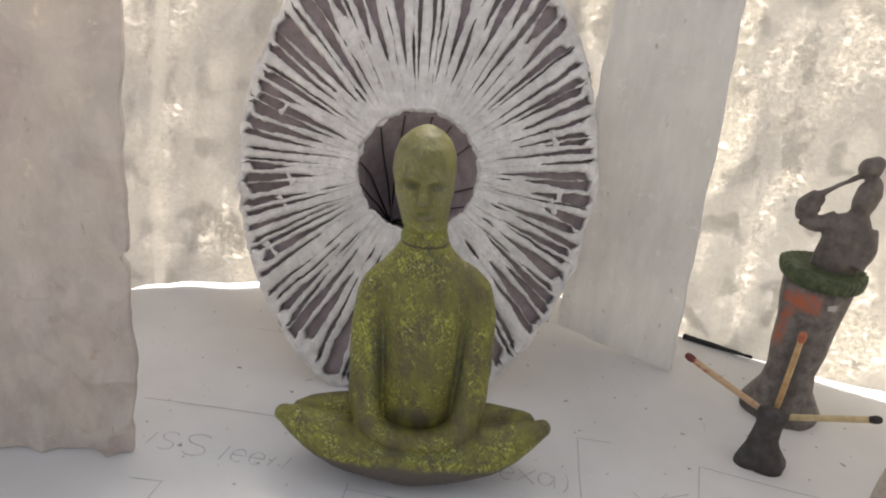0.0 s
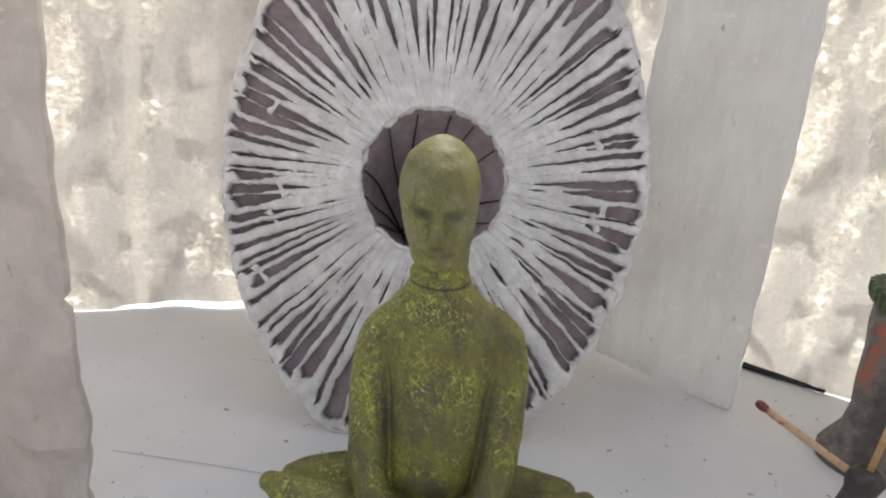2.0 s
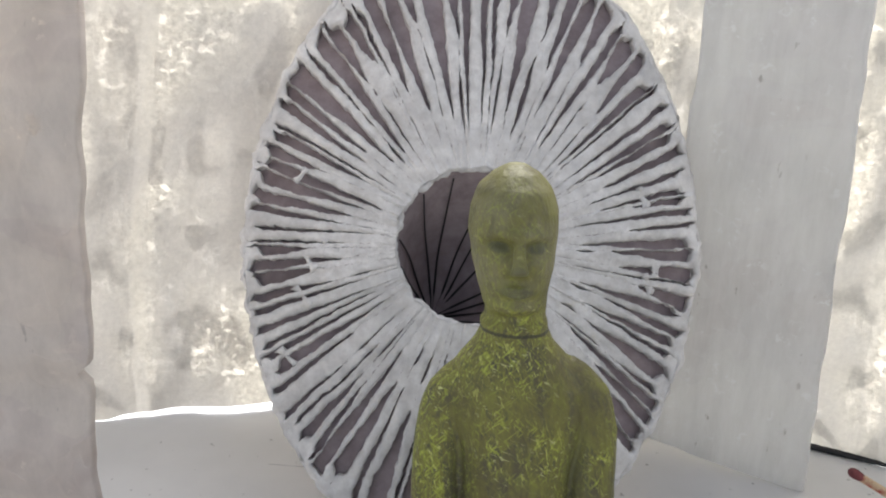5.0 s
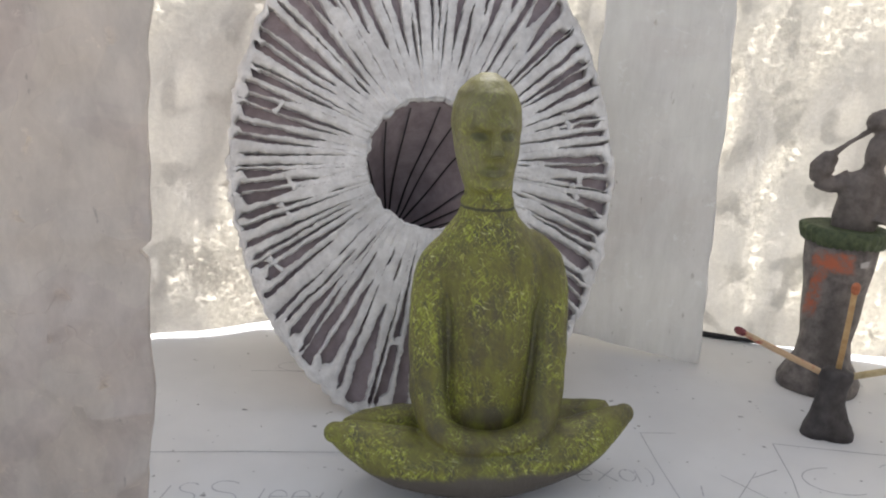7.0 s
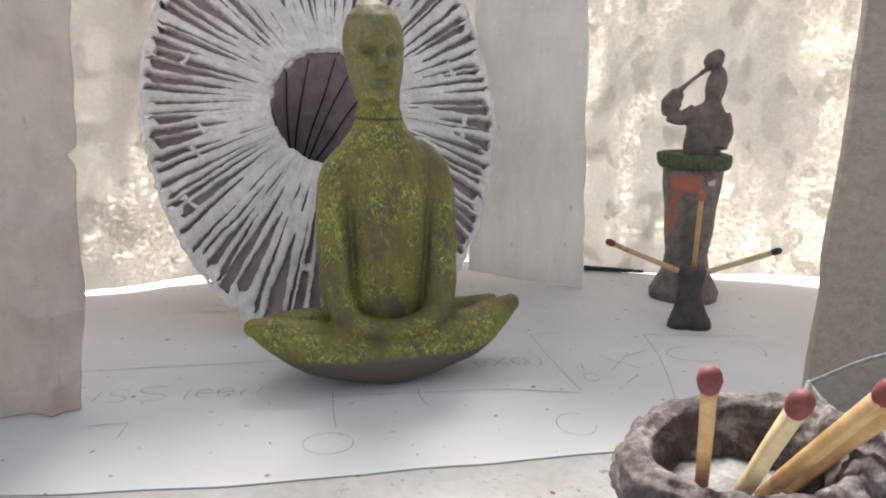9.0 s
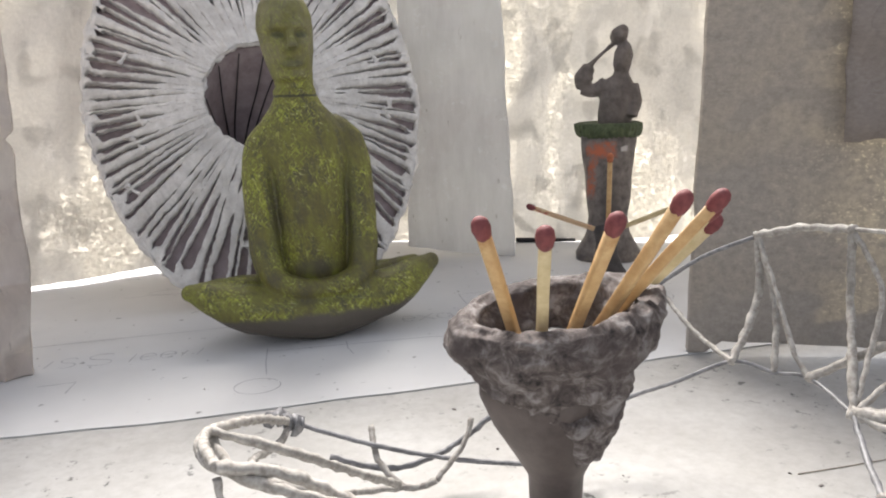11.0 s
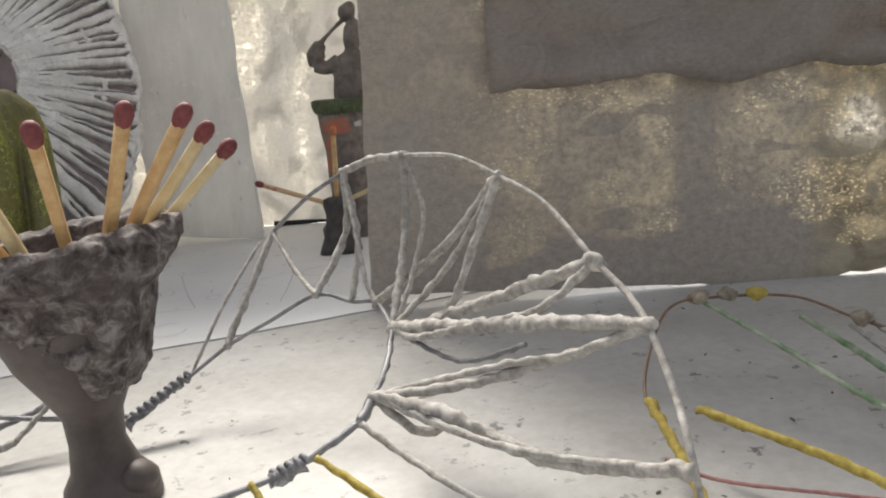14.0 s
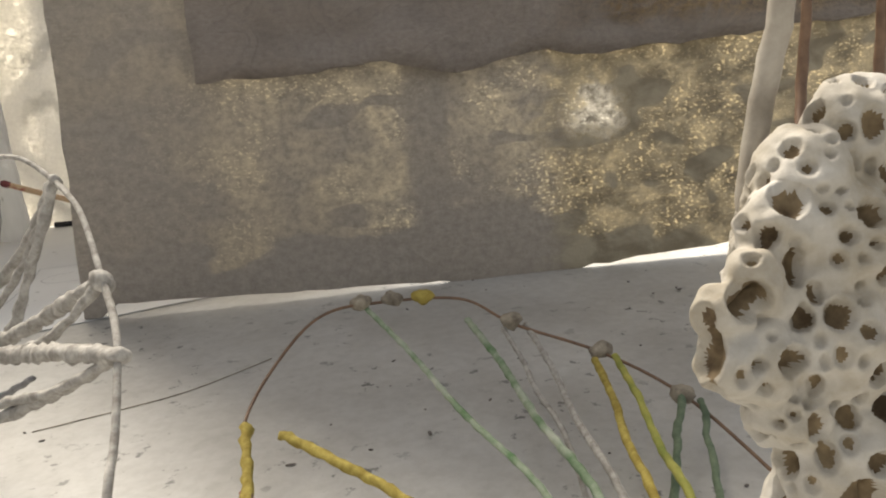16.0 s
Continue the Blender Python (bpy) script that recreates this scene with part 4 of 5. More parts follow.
collar = [fan_point(2 * math.pi * k / 60, 2.6 + 0.16 * noise.noise(Vector((k * 0.8, 3, 1))), -0.1) for k in range(60)]
tube(bm, collar + [collar[0]], 0.14, 8, knobs=0.4)
part("collar", bm, M_RIB, fan)
bm = bmesh.new()
rings_ = []
for q in (0.0, 0.2, 0.4, 0.6, 0.8, 1.0):
    rings_.append([bm.verts.new(fan_point(2 * math.pi * k / 96, 2.5 + (fan_radius(2 * math.pi * k / 96) - 2.6) * q, -0.34)) for k in range(96)])
for r0, r1 in zip(rings_, rings_[1:]):
    for k in range(96):
        bm.faces.new((r0[k], r0[(k + 1) % 96], r1[(k + 1) % 96], r1[k]))
part("backing", bm, M_BACKING, fan, "mauve-grey backing sheet seen between the ribs")
APEX = FAN_O + FAN_U * -1.2 + FAN_V * -2.3 - FAN_N * 5.2
bm = bmesh.new()
cone = []
for q in (0.0, 0.25, 0.5, 0.75, 1.0):
    cone.append([bm.verts.new(fan_point(2 * math.pi * k / 48, 2.6, -0.3).lerp(APEX, q * 0.97) + FAN_N * (-0.9 * math.sin(q * math.pi))) for k in range(48)])
for r0, r1 in zip(cone, cone[1:]):
    for k in range(48):
        bm.faces.new((r0[k], r0[(k + 1) % 48], r1[(k + 1) % 48], r1[k]))
bm.faces.new(cone[-1])
part("funnel", bm, M_BACKING, fan, "dark mauve hollow running back to a point")
for i in range(13):
    w = 2 * math.pi * (i + rng.uniform(-0.25, 0.25)) / 13
    bm = bmesh.new()
    pts = []
    for q in (0.02, 0.25, 0.5, 0.75, 0.97):
        e = fan_point(w + 0.06 * rng.uniform(-1, 1), 2.6, -0.3).lerp(APEX, q) + FAN_N * (-0.9 * math.sin(q * math.pi))
        mid = FAN_O.lerp(APEX, q)
        pts.append(e.lerp(mid, 0.05))
    tube(bm, pts, [0.025, 0.03, 0.035, 0.05, 0.08], 6)
    part("radial_line", bm, M_INK, fan, "thin black line drawn in the hollow")

# ---- seated statue ----
st = bmesh.new()
loft(st, [(0, 0, 1.2, 2.0, 1.1), (0, 0, 2.0, 1.7, 1.0), (0, 0, 3.2, 1.42, 1.1), (0, 0, 4.6, 1.44, 1.32), (-0.02, 0, 5.9, 1.5, 1.36), (-0.05, 0, 7.0, 1.8, 1.22),
          (-0.1, 0, 7.8, 1.75, 1.1), (-0.15, 0, 8.35, 1.35, 0.95), (-0.2, 0, 8.8, 0.95, 0.8), (-0.22, 0, 9.15, 0.78, 0.74), (-0.24, 0, 9.5, 0.72, 0.7), (-0.25, 0, 10.2, 0.72, 0.72)])
loft(st, [(0, 0.35, 1.5, 2.2, 0.95), (0, 0.35, 4.0, 2.1, 0.95), (0, 0.3, 6.5, 2.0, 0.9), (0, 0.2, 7.6, 1.5, 0.7)])
loft(st, [(-0.25, -0.02, 9.15, 0.80, 0.76), (-0.25, -0.02, 9.35, 0.80, 0.76)])
head_rings = [(-0.3, -0.15, 9.55, 0.5, 0.5), (-0.32, -0.15, 9.8, 0.72, 0.78), (-0.36, -0.12, 10.3, 0.83, 0.95), (-0.4, -0.08, 10.9, 0.95, 1.08), (-0.43, -0.05, 11.5, 1.02, 1.14),
              (-0.44, -0.03, 12.0, 0.98, 1.1), (-0.45, 0, 12.45, 0.83, 0.92), (-0.45, 0, 12.78, 0.55, 0.62), (-0.45, 0, 12.96, 0.2, 0.24)]
dense = []
for r0, r1 in zip(head_rings, head_rings[1:]):
    dense += [tuple(p + (q - p) * k / 6 for p, q in zip(r0, r1)) for k in range(6)]
hd = bmesh.new()
loft(hd, dense + [head_rings[-1]], 72)
for v in hd.verts:
    if v.co.y < -0.3:
        dent = sum(0.42 * math.exp(-((v.co.x - ex) / 0.3) ** 2 - ((v.co.z - 11.28) / 0.17) ** 2) for ex in (-0.82, -0.02))
        dent += 0.16 * math.exp(-((v.co.x + 0.38) / 0.5) ** 2 - ((v.co.z - 10.05) / 0.12) ** 2) + 0.14 * math.exp(-((v.co.x + 0.38) / 0.4) ** 2 - ((v.co.z - 10.55) / 0.12) ** 2)
        v.co.y += dent
tmp = bpy.data.meshes.new("head_shape")
hd.to_mesh(tmp)
hd.free()
st.from_mesh(tmp)
tube(st, [(-0.42, -1.05, 11.6), (-0.41, -1.3, 11.1), (-0.4, -1.42, 10.8)], [0.1, 0.15, 0.24], 8)
for ex in (-0.82, -0.02):
    blob(st, (ex, -0.78, 11.2), (0.24, 0.2, 0.12))
tube(st, [(-0.9, -0.96, 11.62), (-0.43, -1.13, 11.6), (0.05, -0.96, 11.62)], [0.12, 0.16, 0.12], 8)
blob(st, (-0.38, -1.0, 10.38), (0.32, 0.16, 0.08))
blob(st, (-0.37, -0.98, 10.2), (0.24, 0.14, 0.07))
for sx in (-1, 1):
    tube(st, [(sx * 1.0, 0.0, 8.2), (sx * 1.6, -0.05, 7.4), (sx * 1.86, -0.25, 6.3), (sx * 1.9, -0.45, 4.8), (sx * 1.86, -0.7, 3.3), (sx * 1.55, -1.15, 2.4), (sx * 0.8, -1.45, 2.1), (sx * -0.3, -1.5, 2.05)],
         [0.35, 0.62, 0.6, 0.58, 0.56, 0.5, 0.44, 0.36], 14)
tube(st, [(-4.72, -0.75, 2.25), (-4.0, -0.85, 2.0), (-2.6, -1.0, 1.45), (0, -1.15, 0.95), (2.6, -1.0, 1.5), (3.9, -0.85, 2.1), (4.6, -0.75, 2.45)], [0.3, 0.62, 0.95, 0.95, 0.92, 0.6, 0.28], 18)
blob(st, (-4.66, -0.75, 2.24), (0.36, 0.34, 0.34))
blob(st, (4.55, -0.75, 2.44), (0.34, 0.32, 0.32))
tube(st, [(-4.3, -0.4, 2.1), (-2.8, 0.3, 1.6), (0, 0.6, 1.2), (2.8, 0.3, 1.6), (4.2, -0.4, 2.3)], [0.4, 0.85, 1.0, 0.85, 0.4], 16)
blob(st, (0, -0.1, 0.75), (3.2, 1.75, 0.8), seg=28)
roughen(st, 0.035, 1.6, 3.0)
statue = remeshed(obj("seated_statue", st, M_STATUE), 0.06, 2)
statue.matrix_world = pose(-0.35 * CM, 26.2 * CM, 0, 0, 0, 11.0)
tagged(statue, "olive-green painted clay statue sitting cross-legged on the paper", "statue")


# ---- matches ----
def match(tail, tip, wood, head_mat, label, group, r=0.1):
    a, b = Vector(tail), Vector(tip)
    d = (b - a).normalized()
    length = (b - a).length
    e = new("match")
    e.empty_display_size = 0.005
    e.matrix_world = Matrix.Translation(a * CM) @ d.to_track_quat("Z", "Y").to_matrix().to_4x4()
    tagged(e, label, "match", group)
    bm = bmesh.new()
    s = length - 0.3
    vs = []
    for z in (0, s * 0.33, s * 0.66, s):
        j = 0.008 * rng.uniform(-1, 1)
        vs.append([bm.verts.new((x * r + j, y * r - j, z)) for x, y in ((-1, -0.8), (-0.8, -1), (0.8, -1), (1, -0.8), (1, 0.8), (0.8, 1), (-0.8, 1), (-1, 0.8))])
    for r0, r1 in zip(vs, vs[1:]):
        for k in range(8):
            bm.faces.new((r0[k], r0[(k + 1) % 8], r1[(k + 1) % 8], r1[k]))
    bm.faces.new(vs[0][::-1]), bm.faces.new(vs[-1])
    part("stick", bm, wood, e)
    bm = bmesh.new()
    loft(bm, [(0, 0, s - 0.14, r * 1.02, r * 1.02), (0, 0, s - 0.08, r * 1.35, r * 1.35), (0, 0, s + 0.08, r * 1.6, r * 1.6), (0, 0, s + 0.2, r * 1.45, r * 1.45), (0, 0, s + 0.28, r * 0.95, r * 0.95), (0, 0, s + 0.31, r * 0.3, r * 0.3)], 14, 0.08, s)
    part("match_head", bm, head_mat, e)
    return e


# ---- drummer on a pedestal, and the match stand before it ----
ped = thing("pedestal", 14.6, 34.4, 0, "flared grey clay pedestal with orange smears on the paper", "pedestal", rz=-22)
bm = bmesh.new()
loft(bm, [(0, 0, 0.0, 1.6, 1.4), (0, 0, 0.35, 1.62, 1.45), (0, 0, 0.8, 1.42, 1.3), (0, 0, 1.4, 1.12, 1.1), (0, 0.1, 2.2, 1.02, 1.0), (0, 0.2, 3.2, 1.1, 1.05), (0, 0.3, 4.4, 1.25, 1.15),
          (0, 0.4, 5.4, 1.38, 1.25), (0, 0.5, 6.4, 1.5, 1.35)], 32, 0.1, 4.0)
roughen(bm, 0.05, 1.5, 2.0)
part("column", bm, M_PEDESTAL, ped, "grey clay column smeared with orange paint")
bm = bmesh.new()
loft(bm, [(0, 0.5, 6.3, 1.45, 1.3), (0, 0.5, 6.42, 1.58, 1.4), (0, 0.5, 6.7, 1.66, 1.46), (0, 0.5, 6.98, 1.68, 1.48), (0, 0.5, 7.06, 1.45, 1.3), (0, 0.5, 6.95, 1.1, 0.95)], 136, 0.06, 8.0)
for v in bm.verts:
    w = math.atan2(v.co.y - 0.5, v.co.x)
    notch = 0.035 * max(-0.4, math.sin(w * 34 + 2.0 * noise.noise(Vector((w * 3, 0, 0)))))
    v.co.x *= 1 + notch
    v.co.y = 0.5 + (v.co.y - 0.5) * (1 + notch)
part("rim", bm, M_GREEN, ped, "moss-green painted notched rim")
dr = bmesh.new()
loft(dr, [(0.35, 0, -0.4, 0.85, 0.6), (0.35, 0, 0.2, 0.88, 0.62), (0.42, 0, 0.9, 0.9, 0.62), (0.45, 0, 1.5, 0.92, 0.6), (0.5, 0, 1.95, 0.7, 0.5), (0.6, 0, 2.2, 0.4, 0.4), (0.65, 0, 2.5, 0.35, 0.35)])
blob(dr, (0.72, -0.05, 3.0), (0.5, 0.52, 0.85), (0, 12, 0))
tube(dr, [(-0.1, -0.05, 1.75), (-0.75, -0.1, 1.45), (-1.25, -0.15, 1.65)], [0.4, 0.36, 0.4], 12)
tube(dr, [(-1.3, -0.15, 1.55), (-1.25, -0.2, 2.1), (-0.95, -0.2, 2.7)], [0.38, 0.48, 0.3], 12)
tube(dr, [(-0.95, -0.2, 2.7), (-0.2, -0.1, 3.4), (0.45, 0.0, 3.95)], [0.14, 0.12, 0.14], 10)
blob(dr, (0.5, 0.0, 4.15), (0.48, 0.45, 0.4), (0, -30, 0))
tube(dr, [(1.15, 0.0, 1.7), (1.35, -0.1, 0.9), (1.2, -0.35, 0.1)], [0.36, 0.34, 0.3], 12)
blob(dr, (-1.22, -0.18, 1.98), (0.5, 0.48, 0.2), (0, -10, 0))
blob(dr, (0.62, 0.0, 4.3), (0.34, 0.4, 0.42), (0, 35, 0))
roughen(dr, 0.07, 2.0, 1.0)
drummer = remeshed(obj("drummer_figurine", dr, M_CLAY), 0.07, 3)
drummer.matrix_world = pose(14.85 * CM, 35.2 * CM, 7.2 * CM, 0, 0, -22)
tagged(drummer, "grey clay figurine raising a club, standing in the pedestal's top", "figurine")

stand = thing("match_stand", 13.1, 30.3, 0, "small dark clay stand holding three matches", "match holder")
bm = bmesh.new()
loft(bm, [(0.05, -0.1, 0.0, 1.0, 0.75), (0.05, -0.1, 0.25, 0.98, 0.72), (0.0, 0, 0.7, 0.72, 0.6), (-0.05, 0, 1.3, 0.5, 0.46), (0, 0, 1.8, 0.5, 0.46), (0.02, 0, 2.3, 0.6, 0.52), (0.02, 0, 2.55, 0.56, 0.5), (0.02, 0, 2.66, 0.3, 0.3)], 28, 0.16, 5.0)
roughen(bm, 0.06, 1.8, 6.0)
part("stand_body", bm, M_DARKCLAY, stand)
match((12.85, 30.35, 2.3), (9.6, 31.7, 3.5), M_WOODRED, M_RED, "red-streaked pale match with a dark red head, stuck in the stand", "matches in the stand")
match((13.3, 30.25, 2.3), (16.4, 29.2, 3.65), M_WOODPALE, M_BURNT, "pale match with a burnt black head, stuck in the stand", "matches in the stand")
match((13.15, 30.35, 2.4), (13.35, 30.7, 5.9), M_WOOD, M_ORANGE, "upright wooden match with a worn orange head in the stand", "matches in the stand")

# ---- match cup ----
CUP = Vector((4.7, 10.0, 0))
cup = thing("match_cup", CUP.x, CUP.y, 0, "crusty clay goblet on a narrow stem, holding matches", "cup")
bm = bmesh.new()
loft(bm, [(0.1, 0, 0.0, 0.95, 0.9), (0.1, 0, 0.35, 0.9, 0.85), (0.05, 0, 0.7, 0.66, 0.62), (0.0, 0, 1.3, 0.52, 0.52), (0.0, 0, 1.9, 0.56, 0.56), (-0.03, 0, 2.4, 0.8, 0.8), (-0.08, 0, 3.0, 1.12, 1.06), (-0.1, 0, 3.6, 1.38, 1.2), (-0.08, 0, 4.1, 1.42, 1.25)], 36, 0.06, 1.0)
blob(bm, (0.62, -0.3, 0.5), (0.42, 0.4, 0.36))
roughen(bm, 0.03, 1.6, 4.0)
part("stem", bm, plain("smooth_brown_clay", (0.06, 0.046, 0.042), (0.135, 0.108, 0.098), 0.8, 0.55), cup, "smooth brown stem and foot")
bm = bmesh.new()
wall_rings = [(0.2, 0, 2.45, 0.75, 0.78), (0.12, 0, 2.8, 1.05, 1.05), (0.05, 0, 3.3, 1.28, 1.26), (0.0, 0, 3.8, 1.45, 1.42), (0, 0, 4.25, 1.6, 1.55), (0, 0, 4.55, 1.84, 1.74), (0, 0, 4.95, 2.0, 1.9), (0, 0, 5.3, 1.95, 1.85), (0, 0, 5.42, 1.75, 1.65),
              (0, 0, 5.3, 1.5, 1.4), (0, 0, 4.9, 1.32, 1.25), (0, 0, 4.4, 1.2, 1.15)]
dense = []
for r0, r1 in zip(wall_rings, wall_rings[1:]):
    dense += [tuple(p + (q - p) * k / 6 for p, q in zip(r0, r1)) for k in range(6)]
loft(bm, dense + [wall_rings[-1]], 128, 0.1, 3.0)
for v in bm.verts:
    if v.co.z > 4:
        v.co.z += 0.11 * v.co.x
    elif v.co.x < 0.2:  # the crust ends higher up on one side, where the smooth clay runs on
        k = min(1.0, (0.2 - v.co.x) / 1.0) * (4.0 - v.co.z) / 1.55
        v.co.z += 0.85 * k
        v.co.x -= 0.25 * k
roughen(bm, 0.08, 2.2, 7.0)
roughen(bm, 0.055, 5.5, 2.0)
for v in bm.verts:  # a deep pit in the front
    if v.co.y < 0:
        v.co.y += 0.55 * math.exp(-((v.co.x - 0.05) / 0.3) ** 2 - ((v.co.z - 3.68) / 0.16) ** 2)
part("bowl", bm, M_CRUST, cup, "crusted grey and brown bowl with a chipped rim")
bm = bmesh.new()
loft(bm, [(0, 0, 4.2, 1.0, 1.0), (0, 0, 4.5, 1.2, 1.15), (0, 0, 4.58, 0.7, 0.7), (0, 0, 4.62, 0.2, 0.2)], 32, 0.2, 2.0)
roughen(bm, 0.08, 3.0, 1.0)
part("ash", bm, M_ASH, cup, "pale ash filling")
for tail, tip, w in (((4.0, 10.0, 4.5), (2.9, 8.0, 7.45), M_WOOD), ((4.3, 9.6, 4.5), (3.82, 7.45, 7.35), M_WOODPALE), ((4.85, 9.8, 4.5), (4.95, 7.4, 7.5), M_WOOD),
                     ((5.3, 9.9, 4.5), (6.28, 7.9, 7.7), M_WOOD), ((5.4, 10.1, 4.5), (7.2, 8.4, 7.6), M_WOOD), ((5.5, 10.3, 4.5), (7.55, 9.3, 7.25), M_WOODPALE), ((5.6, 10.4, 4.5), (7.95, 10.0, 6.85), M_WOODPALE)):
    match(tail, tip, w, M_RED, "wooden match with a dark red head standing in the clay cup", "matches in the cup")

# ---- thread-wound wire web ----
web = new("wire_web")
web.empty_display_size = 0.01
tagged(web, "spidery web of bent wire wound with white cotton thread", "wire sculpture")
P = {"A": (8.85, 14.9, 4.09), "B": (10.53, 13.07, 5.68), "C": (11.54, 11.16, 6.14), "D": (12.85, 8.77, 5.8), "E": (13.38, 5.86, 4.58), "E2": (13.42, 4.33, 3.9), "F": (13.02, 2.58, 2.43), "F2": (12.9, 1.6, 0.1),
     "G": (9.46, 12.02, 3.02), "G2": (10.18, 11.52, 2.88), "H": (7.32, 13.33, 1.68), "I": (10.62, 10.87, 2.96), "J": (10.61, 9.4, 2.79), "K": (9.68, 7.26, 2.3), "L": (9.31, 6.83, 2.06), "M": (8.08, 6.72, 1.49),
     "N": (2.24, 6.68, 2.44), "O": (-0.68, 13.74, 1.77), "Q": (5.2, 12.6, 0.6)}


def strand(keys, r, mat, name="strand", label="", knobs=0.45):
    pts = [Vector(P[k]) if isinstance(k, str) else Vector(k) for k in keys]
    bm = bmesh.new()
    tube(bm, pts, r, 8, knobs=knobs * 1.1, seed=len(web.children))
    return part(name, bm, mat, web, label)


strand(("H", "A"), 0.09, M_THREAD)
strand(("A", (9.2, 13.4, 3.3), "G"), 0.06, M_THREAD)
strand(("A", (9.7, 14.1, 5.0), "B"), 0.055, M_WIRE, knobs=0.1)
strand(("B", (11.0, 12.2, 6.0), "C"), 0.09, M_THREAD)
strand(("C", (12.3, 9.9, 6.15), "D"), 0.05, M_THREAD, knobs=0.1)
strand(("D", (13.2, 7.4, 5.4), "E"), 0.05, M_THREAD, knobs=0.1)
strand(("E", (13.45, 5.0, 4.25), "E2", (13.25, 3.4, 3.2), "F", "F2"), 0.055, M_THREAD, knobs=0.1)
strand(("B", (10.4, 12.7, 4.3), "G"), 0.09, M_THREAD)
strand(("B", (10.6, 12.3, 4.2), "G2"), 0.075, M_THREAD)
strand(("C", (11.4, 10.8, 4.6), "J"), 0.085, M_THREAD)
strand(("D", (12.0, 9.6, 4.4), "I"), 0.1, M_THREAD)
strand(("D", (12.2, 8.8, 4.3), (11.6, 8.9, 3.1), "J"), 0.09, M_THREAD)
strand(("E", (12.6, 7.2, 3.9), (11.8, 8.3, 3.3), (11.2, 9.0, 2.9), "J"), 0.13, M_THREAD, knobs=0.5)
strand(("E2", (12.7, 5.6, 3.7), (11.9, 7.2, 3.3), "J"), 0.13, M_THREAD, knobs=0.5)
strand(("E2", (12.3, 5.7, 3.0), (11.2, 6.6, 2.5), "K"), 0.09, M_THREAD, knobs=0.4)
strand(("J", (11.4, 7.5, 2.6), (12.2, 6.2, 3.2)), 0.05, M_WIRE)
strand(("K", (10.6, 6.1, 2.3), (11.8, 4.6, 1.9), "F"), 0.12, M_THREAD, knobs=0.5)
strand(("K", (10.3, 6.6, 1.8), (10.9, 6.2, 2.1)), 0.08, M_THREAD)
strand(("J", (10.2, 8.4, 2.4), "K"), 0.06, M_WIRE)
strand(("K", "L"), 0.09, M_WIRE)
strand(("L", (8.7, 6.7, 1.8), "M"), 0.06, M_WIRE)
strand(("L", (10.2, 5.4, 1.6), (11.0, 4.4, 1.3), (11.8, 3.4, 1.2)), 0.06, M_THREAD)
strand(("Q", (6.2, 12.95, 1.1), "H", (8.4, 12.6, 2.4), "G", "G2", "I", "J"), 0.05, M_WIRE, knobs=0.1)
strand(((6.3, 13.4, 0.9), (7.4, 14.0, 2.6), (8.5, 14.8, 3.9)), 0.04, M_THREAD)
strand((( 4.9, 12.4, 0.5), (5.6, 12.7, 0.85), (6.2, 12.95, 1.1)), 0.12, M_WIRE, "coil", "dark coiled wire winding", knobs=0.9)
strand(("M", (6.6, 6.2, 1.5), (5.2, 5.8, 1.6), (3.8, 6.0, 2.0), "N"), 0.06, M_WIRE, knobs=0.2)
strand(((8.3, 6.75, 1.6), (8.0, 6.7, 1.5), (7.7, 6.6, 1.5)), 0.13, M_WIRE, "coil", "dark coiled wire winding", knobs=0.9)
strand(((7.4, 6.4, 1.6), (7.6, 5.9, 1.2), (7.8, 5.3, 0.8)), 0.07, M_YELLOW, "yellow_winding", "yellow cotton winding", knobs=0.4)
strand(((8.5, 6.6, 1.7), (9.2, 5.8, 1.3), (10.0, 4.9, 0.9)), 0.07, M_YELLOW, "yellow_winding", "yellow cotton winding", knobs=0.4)
strand(((5.9, 6.0, 1.5), (6.0, 5.6, 1.1), (6.05, 5.2, 0.7)), 0.085, M_YELLOW, "yellow_winding", "yellow cotton winding", knobs=0.4)
strand(((6.7, 6.2, 1.5), (6.8, 5.8, 1.1), (6.8, 5.3, 0.8)), 0.09, M_THREAD, knobs=0.4)
strand(((4.9, 5.9, 1.7), (4.7, 5.5, 1.3), (4.6, 5.0, 0.9)), 0.11, M_THREAD, knobs=0.4)


for keys, r in ((("E", (12.5, 6.4, 3.7), (11.6, 7.6, 3.2), (10.9, 8.6, 2.8), "J"), 0.08), (("E2", (12.6, 5.2, 3.3), (11.8, 6.2, 2.9), (10.9, 7.0, 2.5), "K"), 0.075), (("C", (11.7, 10.3, 5.0), (11.2, 9.9, 3.6), "J"), 0.06),
                (("D", (12.4, 9.0, 4.9), (11.7, 9.3, 3.8), "J"), 0.07), (("F", (12.0, 4.1, 2.1), (11.0, 5.2, 2.1), "K"), 0.07), (("B", (10.5, 12.0, 4.4), (10.5, 11.3, 3.4), "I"), 0.055)):
    strand(keys, r, M_THREAD, knobs=0.5)


def coil(p0, p1, turns, ring):
    a, b = Vector(p0), Vector(p1)
    d = (b - a).normalized()
    u = d.cross(Vector((0, 0, 1))).normalized()
    v = d.cross(u)
    n = turns * 8
    pts = [a.lerp(b, k / n) + (u * math.cos(k * math.pi / 4) + v * math.sin(k * math.pi / 4)) * ring for k in range(n + 1)]
    bm = bmesh.new()
    tube(bm, pts, 0.042, 6)
    part("coil", bm, M_WIRE, web, "dark coiled wire winding")


